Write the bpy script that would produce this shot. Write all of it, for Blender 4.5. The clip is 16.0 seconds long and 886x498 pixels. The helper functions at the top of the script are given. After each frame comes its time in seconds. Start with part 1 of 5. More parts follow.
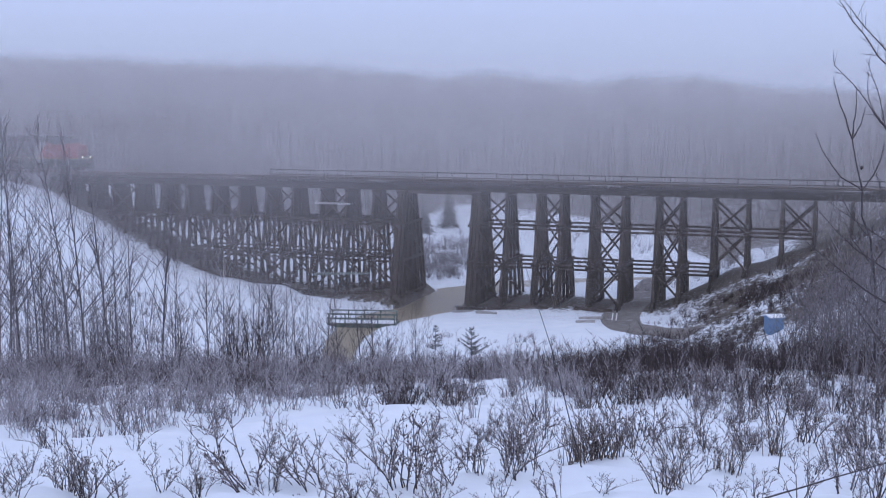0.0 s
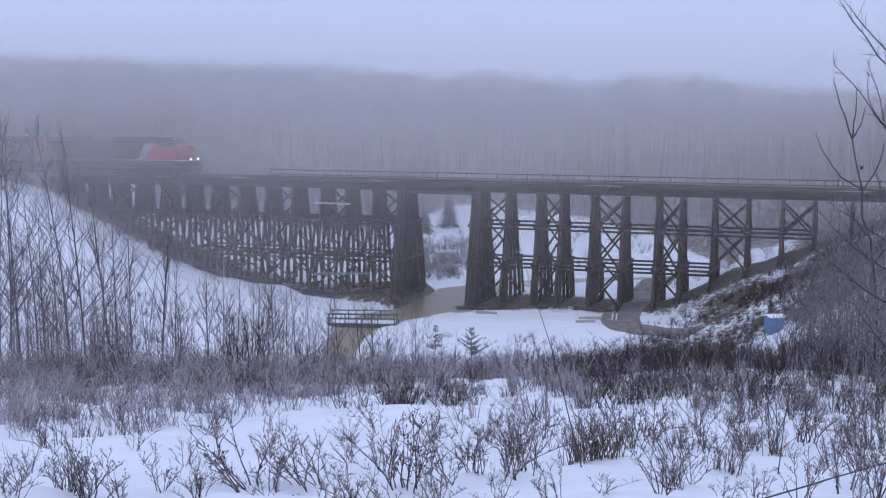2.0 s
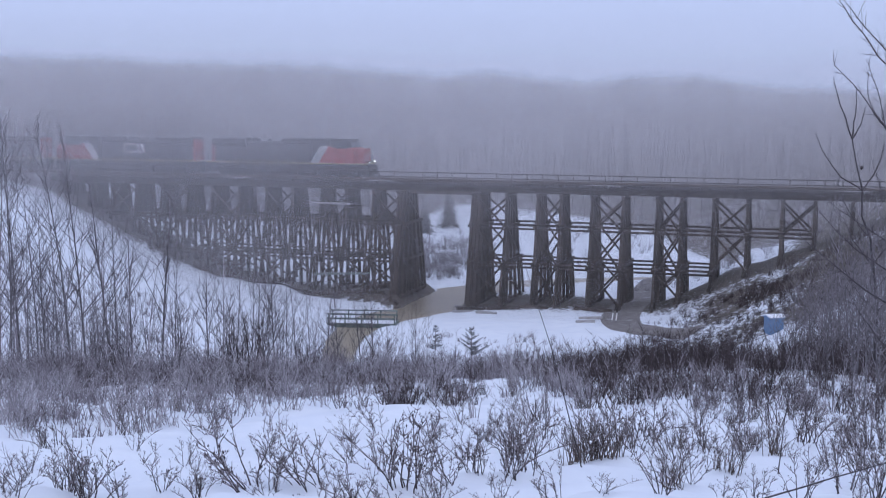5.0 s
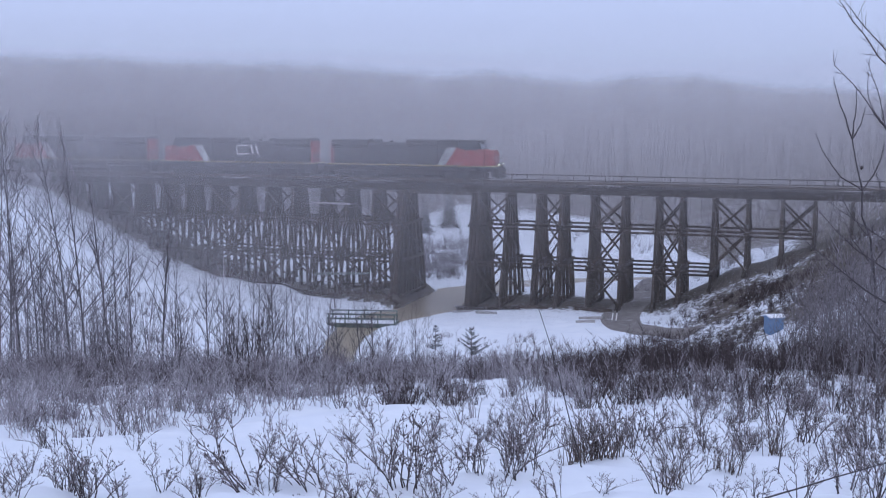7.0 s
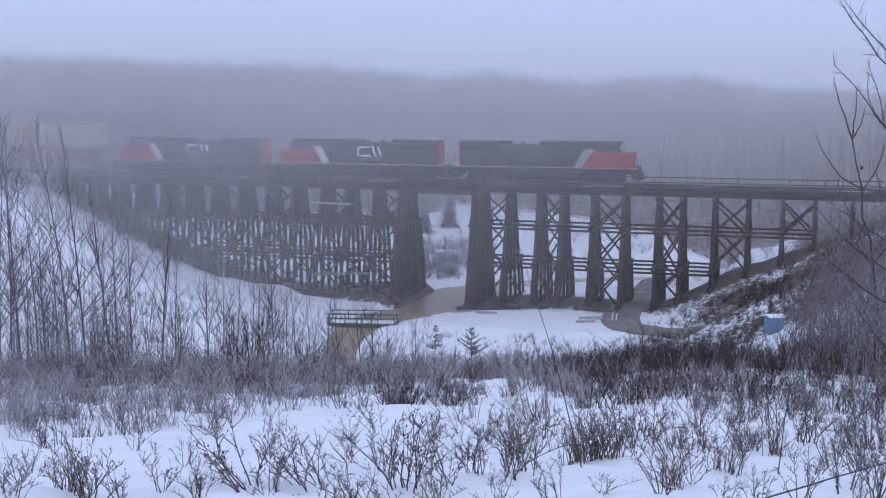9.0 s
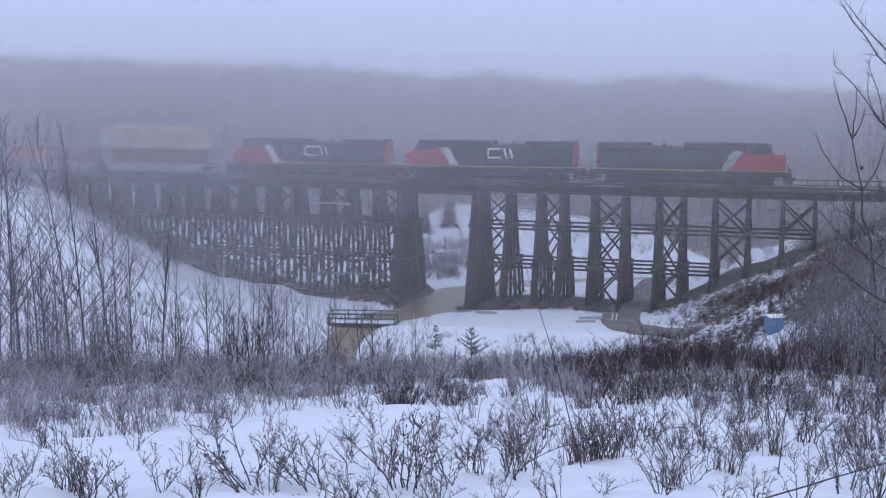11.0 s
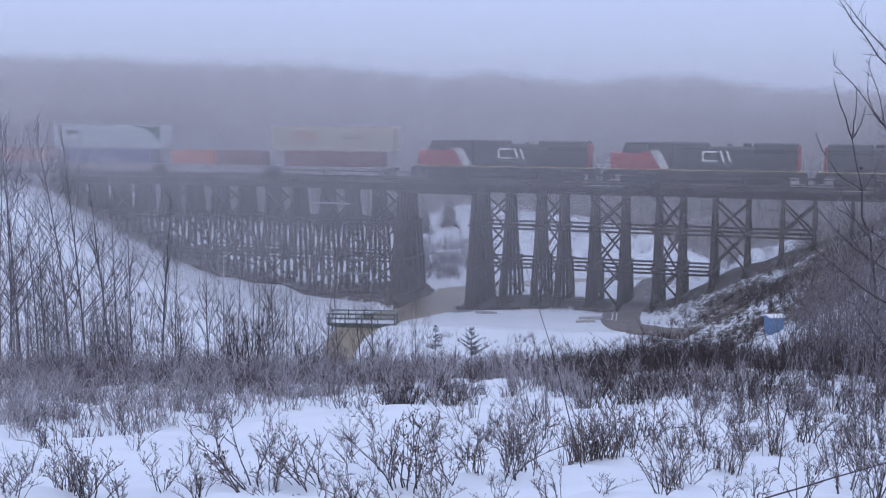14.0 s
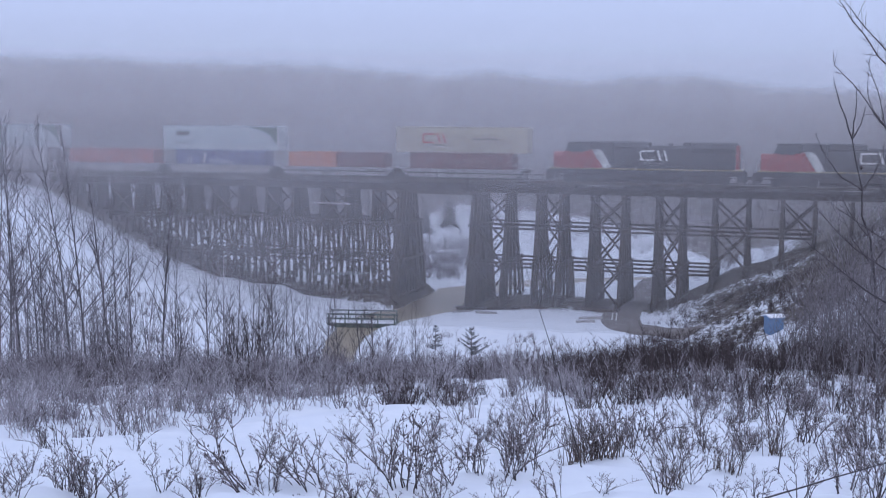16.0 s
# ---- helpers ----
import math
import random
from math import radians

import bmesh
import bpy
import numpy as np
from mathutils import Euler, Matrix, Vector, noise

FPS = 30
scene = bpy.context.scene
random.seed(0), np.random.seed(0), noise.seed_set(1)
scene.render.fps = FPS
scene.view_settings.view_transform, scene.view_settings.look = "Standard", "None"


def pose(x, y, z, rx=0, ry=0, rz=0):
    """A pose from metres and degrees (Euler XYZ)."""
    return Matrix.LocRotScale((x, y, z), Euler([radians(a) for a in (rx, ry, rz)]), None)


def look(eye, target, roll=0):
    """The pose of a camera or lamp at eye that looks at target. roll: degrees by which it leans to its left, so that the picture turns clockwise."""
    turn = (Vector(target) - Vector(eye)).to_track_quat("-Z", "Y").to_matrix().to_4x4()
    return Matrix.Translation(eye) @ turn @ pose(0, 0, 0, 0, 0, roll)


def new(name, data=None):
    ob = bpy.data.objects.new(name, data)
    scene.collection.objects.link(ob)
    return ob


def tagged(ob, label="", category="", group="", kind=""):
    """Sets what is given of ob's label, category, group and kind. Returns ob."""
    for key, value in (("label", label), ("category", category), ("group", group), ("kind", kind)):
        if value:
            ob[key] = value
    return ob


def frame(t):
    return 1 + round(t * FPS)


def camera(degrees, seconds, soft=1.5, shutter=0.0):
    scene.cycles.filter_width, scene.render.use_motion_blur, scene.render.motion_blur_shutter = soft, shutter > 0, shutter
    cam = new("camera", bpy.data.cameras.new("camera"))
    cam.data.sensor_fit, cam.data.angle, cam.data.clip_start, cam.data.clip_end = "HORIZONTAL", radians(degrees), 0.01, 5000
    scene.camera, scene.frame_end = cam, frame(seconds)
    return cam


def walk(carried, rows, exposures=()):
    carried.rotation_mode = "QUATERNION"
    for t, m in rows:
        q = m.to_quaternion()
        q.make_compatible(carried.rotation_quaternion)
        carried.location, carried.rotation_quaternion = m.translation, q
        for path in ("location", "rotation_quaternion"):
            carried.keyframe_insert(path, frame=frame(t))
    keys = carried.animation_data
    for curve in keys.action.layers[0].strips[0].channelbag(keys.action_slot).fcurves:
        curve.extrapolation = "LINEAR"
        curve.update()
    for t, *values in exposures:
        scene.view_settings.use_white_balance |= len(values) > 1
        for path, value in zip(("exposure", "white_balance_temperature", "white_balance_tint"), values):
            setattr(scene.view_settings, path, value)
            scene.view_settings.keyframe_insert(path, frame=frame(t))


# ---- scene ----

# The rails' top is z = 0. The camera stands on a hillside above the valley.
cam = camera(40.94, 16.0, soft=1.15, shutter=0.5)
EYE = (0.0, 0.0, 7.8)
VIEW = look(EYE, (0.0, 100.0, 7.8 - 11.57), 0.2)
walk(cam, [(0.0, VIEW), (16.0, VIEW)], exposures=[(0.0, 0.0), (16.0, 0.0)])

# ---- world and light: overcast winter afternoon in fog ----
world = bpy.data.worlds.new("overcast_sky")
scene.world = world
world.use_nodes = True
wn, wl = world.node_tree.nodes, world.node_tree.links
wn.clear()
w_out = wn.new("ShaderNodeOutputWorld")
w_bg = wn.new("ShaderNodeBackground")
w_sky = wn.new("ShaderNodeTexSky")
w_sky.sky_type = "NISHITA"
w_sky.sun_disc = False
w_sky.sun_elevation, w_sky.sun_rotation = radians(25), radians(200)
w_sky.dust_density = 4.0
w_geo = wn.new("ShaderNodeTexCoord")
w_sep = wn.new("ShaderNodeSeparateXYZ")
w_ramp = wn.new("ShaderNodeValToRGB")
w_ramp.color_ramp.elements[0].position, w_ramp.color_ramp.elements[0].color = 0.0, (0.51, 0.597, 0.895, 1)
w_ramp.color_ramp.elements[1].position, w_ramp.color_ramp.elements[1].color = 1.0, (0.845, 0.94, 1.325, 1)
e = w_ramp.color_ramp.elements.new(0.13)
e.color = (0.563, 0.676, 1.05, 1)
w_scale = wn.new("ShaderNodeVectorMath")
w_scale.operation = "SCALE"
w_scale.inputs["Scale"].default_value = 0.08
w_mix = wn.new("ShaderNodeMix")
w_mix.data_type = "RGBA"
w_mix.inputs["Factor"].default_value = 0.1
wl.new(w_geo.outputs["Generated"], w_sep.inputs[0])
wl.new(w_sep.outputs["Z"], w_ramp.inputs["Fac"])
wl.new(w_sky.outputs["Color"], w_scale.inputs[0])
wl.new(w_ramp.outputs["Color"], w_mix.inputs["A"])
wl.new(w_scale.outputs["Vector"], w_mix.inputs["B"])
wl.new(w_mix.outputs["Result"], w_bg.inputs["Color"])
w_bg.inputs["Strength"].default_value = 1.0
scene.cycles.transparent_max_bounces = 32
wl.new(w_bg.outputs[0], w_out.inputs["Surface"])

sun_data = bpy.data.lights.new("sun", "SUN")
sun_data.energy, sun_data.angle, sun_data.color = 0.30, radians(40), (0.97, 0.96, 1.0)
sun = new("sun", sun_data)
sun.matrix_world = look((-40, -80, 60), (0, 60, 0))


# ---- materials ----
def material(name, color, rough=0.8, metal=0.0, second=None, scale=4.0, amount=0.5, bump=0.0, bump_scale=20.0,
             spread=0.0, stretch=(1, 1, 1), islands=False, third=None, third_scale=0.6, third_from=0.55):
    """Two colours mixed by noise at one scale, a third one in larger patches, fine relief, and a spread of tone from piece to piece."""
    mat = bpy.data.materials.new(name)
    mat.use_nodes = True
    n, l = mat.node_tree.nodes, mat.node_tree.links
    b = n["Principled BSDF"]
    b.inputs["Roughness"].default_value, b.inputs["Metallic"].default_value = rough, metal
    co = n.new("ShaderNodeTexCoord")
    mp = n.new("ShaderNodeMapping")
    mp.inputs["Scale"].default_value = stretch
    l.new(co.outputs["Object"], mp.inputs["Vector"])
    no = n.new("ShaderNodeTexNoise")
    no.inputs["Scale"].default_value, no.inputs["Detail"].default_value = scale, 5
    l.new(mp.outputs[0], no.inputs["Vector"])
    mr = n.new("ShaderNodeMapRange")
    mr.inputs["From Min"].default_value, mr.inputs["From Max"].default_value = 0.35, 0.7
    mr.inputs["To Max"].default_value = amount
    l.new(no.outputs["Fac"], mr.inputs["Value"])
    mx = n.new("ShaderNodeMix")
    mx.data_type = "RGBA"
    mx.inputs["A"].default_value = (*color, 1)
    mx.inputs["B"].default_value = (*(second or [c * 0.6 for c in color]), 1)
    l.new(mr.outputs[0], mx.inputs["Factor"])
    col = mx.outputs["Result"]
    if third:
        no2 = n.new("ShaderNodeTexNoise")
        no2.inputs["Scale"].default_value, no2.inputs["Detail"].default_value = third_scale, 6
        l.new(co.outputs["Object"], no2.inputs["Vector"])
        mr2 = n.new("ShaderNodeMapRange")
        mr2.inputs["From Min"].default_value, mr2.inputs["From Max"].default_value = third_from, third_from + 0.12
        l.new(no2.outputs["Fac"], mr2.inputs["Value"])
        mx2 = n.new("ShaderNodeMix")
        mx2.data_type = "RGBA"
        l.new(mr2.outputs[0], mx2.inputs["Factor"])
        l.new(col, mx2.inputs["A"])
        mx2.inputs["B"].default_value = (*third, 1)
        col = mx2.outputs["Result"]
    if spread:
        if islands:
            rnd = n.new("ShaderNodeNewGeometry").outputs["Random Per Island"]
        else:
            rnd = n.new("ShaderNodeObjectInfo").outputs["Random"]
        mr3 = n.new("ShaderNodeMapRange")
        mr3.inputs["To Min"].default_value, mr3.inputs["To Max"].default_value = 1 - spread, 1 + spread
        l.new(rnd, mr3.inputs["Value"])
        sc = n.new("ShaderNodeVectorMath")
        sc.operation = "SCALE"
        l.new(col, sc.inputs[0])
        l.new(mr3.outputs[0], sc.inputs["Scale"])
        col = sc.outputs["Vector"]
    l.new(col, b.inputs["Base Color"])
    if bump:
        bn = n.new("ShaderNodeTexNoise")
        bn.inputs["Scale"].default_value, bn.inputs["Detail"].default_value = bump_scale, 6
        l.new(mp.outputs[0], bn.inputs["Vector"])
        bp = n.new("ShaderNodeBump")
        bp.inputs["Strength"].default_value, bp.inputs["Distance"].default_value = bump, 0.03
        l.new(bn.outputs["Fac"], bp.inputs["Height"])
        l.new(bp.outputs[0], b.inputs["Normal"])
    return mat


def ground_material():
    """Snow, and bare soil with dead grass where the mesh attribute soil is high."""
    mat = material("snow_ground", (0.815, 0.845, 0.875), 0.75, second=(0.735, 0.775, 0.83), scale=0.8, amount=0.8, bump=0.5, bump_scale=5)
    n, l = mat.node_tree.nodes, mat.node_tree.links
    b = n["Principled BSDF"]
    base = b.inputs["Base Color"].links[0].from_socket
    at = n.new("ShaderNodeAttribute")
    at.attribute_name = "soil"
    no = n.new("ShaderNodeTexNoise")
    no.inputs["Scale"].default_value, no.inputs["Detail"].default_value = 2.2, 8
    co = n.new("ShaderNodeTexCoord")
    l.new(co.outputs["Object"], no.inputs["Vector"])
    ad = n.new("ShaderNodeMath")
    ad.operation = "ADD"
    l.new(at.outputs["Fac"], ad.inputs[0])
    l.new(no.outputs["Fac"], ad.inputs[1])
    mr = n.new("ShaderNodeMapRange")
    mr.inputs["From Min"].default_value, mr.inputs["From Max"].default_value = 0.92, 1.12
    l.new(ad.outputs[0], mr.inputs["Value"])
    no2 = n.new("ShaderNodeTexNoise")
    no2.inputs["Scale"].default_value, no2.inputs["Detail"].default_value = 6, 6
    l.new(co.outputs["Object"], no2.inputs["Vector"])
    so = n.new("ShaderNodeValToRGB")
    so.color_ramp.elements[0].color, so.color_ramp.elements[0].position = (0.045, 0.036, 0.032, 1), 0.35
    so.color_ramp.elements[1].color, so.color_ramp.elements[1].position = (0.17, 0.14, 0.11, 1), 0.7
    l.new(no2.outputs["Fac"], so.inputs["Fac"])
    mx = n.new("ShaderNodeMix")
    mx.data_type = "RGBA"
    l.new(mr.outputs[0], mx.inputs["Factor"])
    l.new(base, mx.inputs["A"])
    l.new(so.outputs["Color"], mx.inputs["B"])
    l.new(mx.outputs["Result"], b.inputs["Base Color"])
    return mat


def fog_material(name, color):
    """A thin bank of droplets, lit by the sky, as dense as the mesh attribute veil."""
    mat = bpy.data.materials.new(name)
    mat.use_nodes = True
    n, l = mat.node_tree.nodes, mat.node_tree.links
    n.clear()
    out = n.new("ShaderNodeOutputMaterial")
    at = n.new("ShaderNodeAttribute")
    at.attribute_name = "veil"
    tr = n.new("ShaderNodeBsdfTransparent")
    di = n.new("ShaderNodeBsdfDiffuse")
    di.inputs["Color"].default_value = (*color, 1)
    tl = n.new("ShaderNodeBsdfTranslucent")
    tl.inputs["Color"].default_value = (*color, 1)
    m1 = n.new("ShaderNodeMixShader")
    l.new(di.outputs[0], m1.inputs[1])
    l.new(tl.outputs[0], m1.inputs[2])
    m2 = n.new("ShaderNodeMixShader")
    l.new(at.outputs["Fac"], m2.inputs["Fac"])
    l.new(tr.outputs[0], m2.inputs[1])
    l.new(m1.outputs[0], m2.inputs[2])
    l.new(m2.outputs[0], out.inputs["Surface"])
    return mat


def glow(name, color, strength):
    mat = bpy.data.materials.new(name)
    mat.use_nodes = True
    b = mat.node_tree.nodes["Principled BSDF"]
    b.inputs["Base Color"].default_value = (*color, 1)
    b.inputs["Emission Color"].default_value = (*color, 1)
    b.inputs["Emission Strength"].default_value = strength
    return mat


SNOW = ground_material()
FOG = fog_material("fog_droplets", (0.69, 0.665, 0.675))
FAR_FOG = fog_material("far_fog_droplets", (0.628, 0.615, 0.626))
EXHAUST = fog_material("diesel_haze", (0.545, 0.542, 0.572))
GREEN_BOARD = material("mossy_grey_board", (0.11, 0.135, 0.125), 0.85, second=(0.25, 0.28, 0.265), scale=2.5, amount=0.8, bump=0.3, spread=0.2)
LOOSE_SNOW = material("loose_snow", (0.86, 0.87, 0.90), 0.8, second=(0.78, 0.80, 0.85), scale=3, bump=0.4, bump_scale=9)
TIMBER = material("creosoted_timber", (0.042, 0.031, 0.027), 0.85, second=(0.090, 0.071, 0.060), scale=2.5, amount=0.8, bump=0.4,
                  bump_scale=30, spread=0.35, stretch=(1, 1, 0.25))
TIMBER_JOINED = material("weathered_timber", (0.05, 0.042, 0.040), 0.85, second=(0.11, 0.095, 0.09), scale=2.5, amount=0.8, bump=0.4,
                         bump_scale=30, spread=0.35, islands=True)
BOARD = material("grey_board", (0.30, 0.28, 0.27), 0.85, second=(0.45, 0.44, 0.44), scale=3, amount=0.7, bump=0.3, spread=0.25)
RAIL = material("rusty_rail_steel", (0.12, 0.08, 0.06), 0.5, 0.7, second=(0.22, 0.18, 0.16), scale=5)
BALLAST = material("ballast", (0.12, 0.11, 0.11), 0.95, second=(0.5, 0.5, 0.53), scale=3, bump=0.8, bump_scale=25)
ROAD = material("frozen_dirt_road", (0.18, 0.16, 0.15), 0.9, second=(0.30, 0.28, 0.27), scale=1.2, bump=0.6, bump_scale=8,
                third=(0.7, 0.71, 0.75), third_scale=0.9, third_from=0.66)
WATER = material("silty_river_ice", (0.31, 0.255, 0.175), 0.3, second=(0.40, 0.345, 0.265), scale=0.35, amount=0.9, bump=0.1, bump_scale=3,
                 third=(0.55, 0.52, 0.49), third_scale=0.16, third_from=0.62)
TWIG = material("frosted_twig", (0.032, 0.022, 0.021), 0.85, second=(0.15, 0.125, 0.13), scale=5, amount=0.45, spread=0.3, islands=True)
FROST_TWIG = material("hoar_frosted_fine_twig", (0.085, 0.065, 0.066), 0.85, second=(0.50, 0.455, 0.475), scale=6, amount=0.7, spread=0.5, islands=True)
SAPLING_TWIG = material("frosted_sapling_twig", (0.085, 0.072, 0.077), 0.85, second=(0.36, 0.335, 0.355), scale=4, amount=0.6, spread=0.3, islands=True)
FROST_LIMB = material("frosted_limb", (0.10, 0.084, 0.084), 0.85, second=(0.42, 0.39, 0.41), scale=4, amount=0.65, spread=0.35, islands=True)
DARK_BARK = material("dark_branch_bark", (0.042, 0.034, 0.037), 0.85, second=(0.13, 0.115, 0.12), scale=6, amount=0.5, bump=0.3)
BARK = material("grey_sapling_bark", (0.095, 0.083, 0.088), 0.85, second=(0.32, 0.30, 0.315), scale=3, amount=0.6, bump=0.3)
TUFT = material("brown_shrub_stem", (0.075, 0.052, 0.040), 0.85, second=(0.19, 0.145, 0.12), scale=5, amount=0.6, spread=0.35, islands=True)
BUD = material("dry_bud", (0.03, 0.02, 0.02), 0.9, second=(0.07, 0.05, 0.05), scale=9)
WOODS = material("bare_woods", (0.100, 0.086, 0.084), 0.9, second=(0.19, 0.165, 0.16), scale=0.3, amount=0.8, spread=0.2, islands=True)
BRUSH = material("frosted_brush", (0.105, 0.085, 0.09), 0.9, second=(0.46, 0.43, 0.46), scale=0.8, amount=0.8, spread=0.5, islands=True)
FROST = material("hoar_frosted_twigs", (0.17, 0.145, 0.16), 0.9, second=(0.66, 0.63, 0.66), scale=0.9, amount=0.85, spread=0.45, islands=True)
WILLOW = material("dark_red_willow", (0.042, 0.029, 0.029), 0.9, second=(0.11, 0.088, 0.09), scale=0.7, amount=0.7, spread=0.35, islands=True)
DARK_NEEDLE = material("dark_spruce_needles", (0.022, 0.03, 0.027), 0.9, second=(0.09, 0.10, 0.105), scale=2, amount=0.6, spread=0.3, islands=True)
NEEDLE = material("spruce_needles", (0.075, 0.085, 0.082), 0.9, second=(0.34, 0.34, 0.36), scale=3, amount=0.75, spread=0.3, islands=True)
LOCO_BLACK = material("black_locomotive_paint", (0.016, 0.016, 0.019), 0.55, second=(0.040, 0.037, 0.036), scale=1.2, amount=0.7, bump=0.05)
LOCO_RED = material("red_locomotive_paint", (0.36, 0.030, 0.026), 0.55, second=(0.20, 0.026, 0.022), scale=1.5, amount=0.6)
FADED_MARK = material("faded_grimy_paint", (0.22, 0.22, 0.23), 0.6, second=(0.12, 0.12, 0.125), scale=2)
GRIMY_WHITE = material("grimy_white_paint", (0.62, 0.61, 0.58), 0.6, second=(0.28, 0.27, 0.26), scale=1.6, amount=0.9)
FADED_SLASH = material("faded_white_paint", (0.40, 0.39, 0.37), 0.6, second=(0.16, 0.15, 0.145), scale=1.6, amount=0.9)
LOCO_WHITE = material("white_locomotive_paint", (0.78, 0.77, 0.74), 0.5, second=(0.6, 0.58, 0.55), scale=2)
YELLOW = material("yellow_sill_stripe", (0.45, 0.35, 0.13), 0.6, second=(0.28, 0.22, 0.11), scale=2)
UNDER = material("sooty_underframe", (0.022, 0.020, 0.020), 0.8, second=(0.06, 0.052, 0.048), scale=3, bump=0.2)
GLASS = material("dark_cab_glass", (0.02, 0.025, 0.03), 0.08, second=(0.03, 0.03, 0.035))
LAMP = glow("ditch_light_glow", (1.0, 0.90, 0.62), 20.0)
DIM_LAMP = glow("headlight_glow", (1.0, 0.85, 0.55), 4.0)
BLUE_WALL = material("blue_painted_sheet", (0.13, 0.22, 0.36), 0.6, second=(0.20, 0.27, 0.39), scale=1.5, bump=0.1)


def paint(name, color, second=None):
    return material(name, color, 0.6, second=second or tuple(c * 0.75 for c in color), scale=1.1, amount=0.7, bump=0.06, bump_scale=6)


BEIGE = paint("beige_box_paint", (0.50, 0.45, 0.34))
MAROON = paint("maroon_box_paint", (0.16, 0.035, 0.035))
ORANGE = paint("orange_box_paint", (0.62, 0.16, 0.035))
PALE = paint("pale_teal_box_paint", (0.46, 0.55, 0.56))
BLUE_BOX = paint("deep_blue_box_paint", (0.04, 0.065, 0.24))
RED_BOX = paint("faded_red_box_paint", (0.42, 0.075, 0.055))
GREEN_BOX = paint("dark_green_panel", (0.025, 0.10, 0.06))
SILVER = paint("dusty_well_car_paint", (0.42, 0.41, 0.41), (0.20, 0.18, 0.17))
RED_MARK = paint("red_mark_paint", (0.50, 0.05, 0.04))
WHITE_MARK = paint("white_mark_paint", (0.80, 0.80, 0.78))


# ---- mesh helpers ----
class Shape:
    """Gathers vertices and faces of one mesh."""

    def __init__(self):
        self.v, self.f = [], []

    def box(self, x0, x1, y0, y1, z0, z1, bevel=0.0):
        b = len(self.v)
        if bevel <= 0:
            self.v += [(x, y, z) for z in (z0, z1) for y in (y0, y1) for x in (x0, x1)]
            self.f += [tuple(b + i for i in q) for q in ((0, 2, 3, 1), (4, 5, 7, 6), (0, 1, 5, 4), (2, 6, 7, 3), (0, 4, 6, 2), (1, 3, 7, 5))]
            return self
        ring = []
        for z, c in ((z0, bevel), (z0 + bevel, 0.0), (z1 - bevel, 0.0), (z1, bevel)):
            k = bevel
            ring.append([(x0 + c + k, y0 + c, z), (x1 - c - k, y0 + c, z), (x1 - c, y0 + c + k, z), (x1 - c, y1 - c - k, z),
                         (x1 - c - k, y1 - c, z), (x0 + c + k, y1 - c, z), (x0 + c, y1 - c - k, z), (x0 + c, y0 + c + k, z)])
        for r in ring:
            self.v += r
        self.f.append(tuple(b + i for i in reversed(range(8))))
        self.f.append(tuple(b + 24 + i for i in range(8)))
        for k in range(3):
            for i in range(8):
                j = (i + 1) % 8
                self.f.append((b + 8 * k + i, b + 8 * k + j, b + 8 * k + 8 + j, b + 8 * k + 8 + i))
        return self

    def beam(self, p, q, w, h):
        """A timber from p to q, w wide and h high across."""
        p, q = Vector(p), Vector(q)
        d = (q - p).normalized()
        side = d.cross(Vector((0, 0, 1)))
        if side.length < 0.05:
            side = Vector((1, 0, 0)) - d * d.x
        side.normalize()
        up = side.cross(d)
        b = len(self.v)
        for o in (p, q):
            for sy, sz in ((-1, -1), (1, -1), (1, 1), (-1, 1)):
                self.v.append(tuple(o + side * (sy * w / 2) + up * (sz * h / 2)))
        self.f += [(b, b + 1, b + 2, b + 3), (b + 7, b + 6, b + 5, b + 4)]
        for i in range(4):
            j = (i + 1) % 4
            self.f.append((b + i, b + 4 + i, b + 4 + j, b + j))
        return self

    def prism(self, outline, axis, a0, a1):
        """A closed outline in the plane across an axis ('x': (y, z); 'y': (x, z); 'z': (x, y)), drawn out from a0 to a1."""
        b, n = len(self.v), len(outline)
        for a in (a0, a1):
            for u, w in outline:
                self.v.append({"x": (a, u, w), "y": (u, a, w), "z": (u, w, a)}[axis])
        self.f += [tuple(b + i for i in range(n)), tuple(b + n + i for i in reversed(range(n)))]
        for i in range(n):
            j = (i + 1) % n
            self.f.append((b + j, b + i, b + n + i, b + n + j))
        return self

    def disc(self, x, y, z, r, depth, axis="y", sides=16):
        ring = [(r * math.cos(2 * math.pi * i / sides), r * math.sin(2 * math.pi * i / sides)) for i in range(sides)]
        off = {"x": (y, z), "y": (x, z), "z": (x, y)}[axis]
        mid = {"x": x, "y": y, "z": z}[axis]
        return self.prism([(u + off[0], w + off[1]) for u, w in ring], axis, mid - depth / 2, mid + depth / 2)

    def ring(self, x, y, z, r_out, r_in, depth, sides=14):
        """A tube along x."""
        b = len(self.v)
        for xx in (x - depth / 2, x + depth / 2):
            for r in (r_out, r_in):
                for i in range(sides):
                    a = 2 * math.pi * i / sides
                    self.v.append((xx, y + r * math.cos(a), z + r * math.sin(a)))
        for i in range(sides):
            j = (i + 1) % sides
            for p, q in ((0, 2 * sides), (3 * sides, sides), (sides, 0), (2 * sides, 3 * sides)):
                self.f.append((b + p + i, b + p + j, b + q + j, b + q + i))
        return self

    def mesh(self, name):
        me = bpy.data.meshes.new(name)
        me.from_pydata(self.v, [], self.f)
        bm = bmesh.new()
        bm.from_mesh(me)
        bmesh.ops.recalc_face_normals(bm, faces=bm.faces)
        bm.to_mesh(me)
        bm.free()
        return me


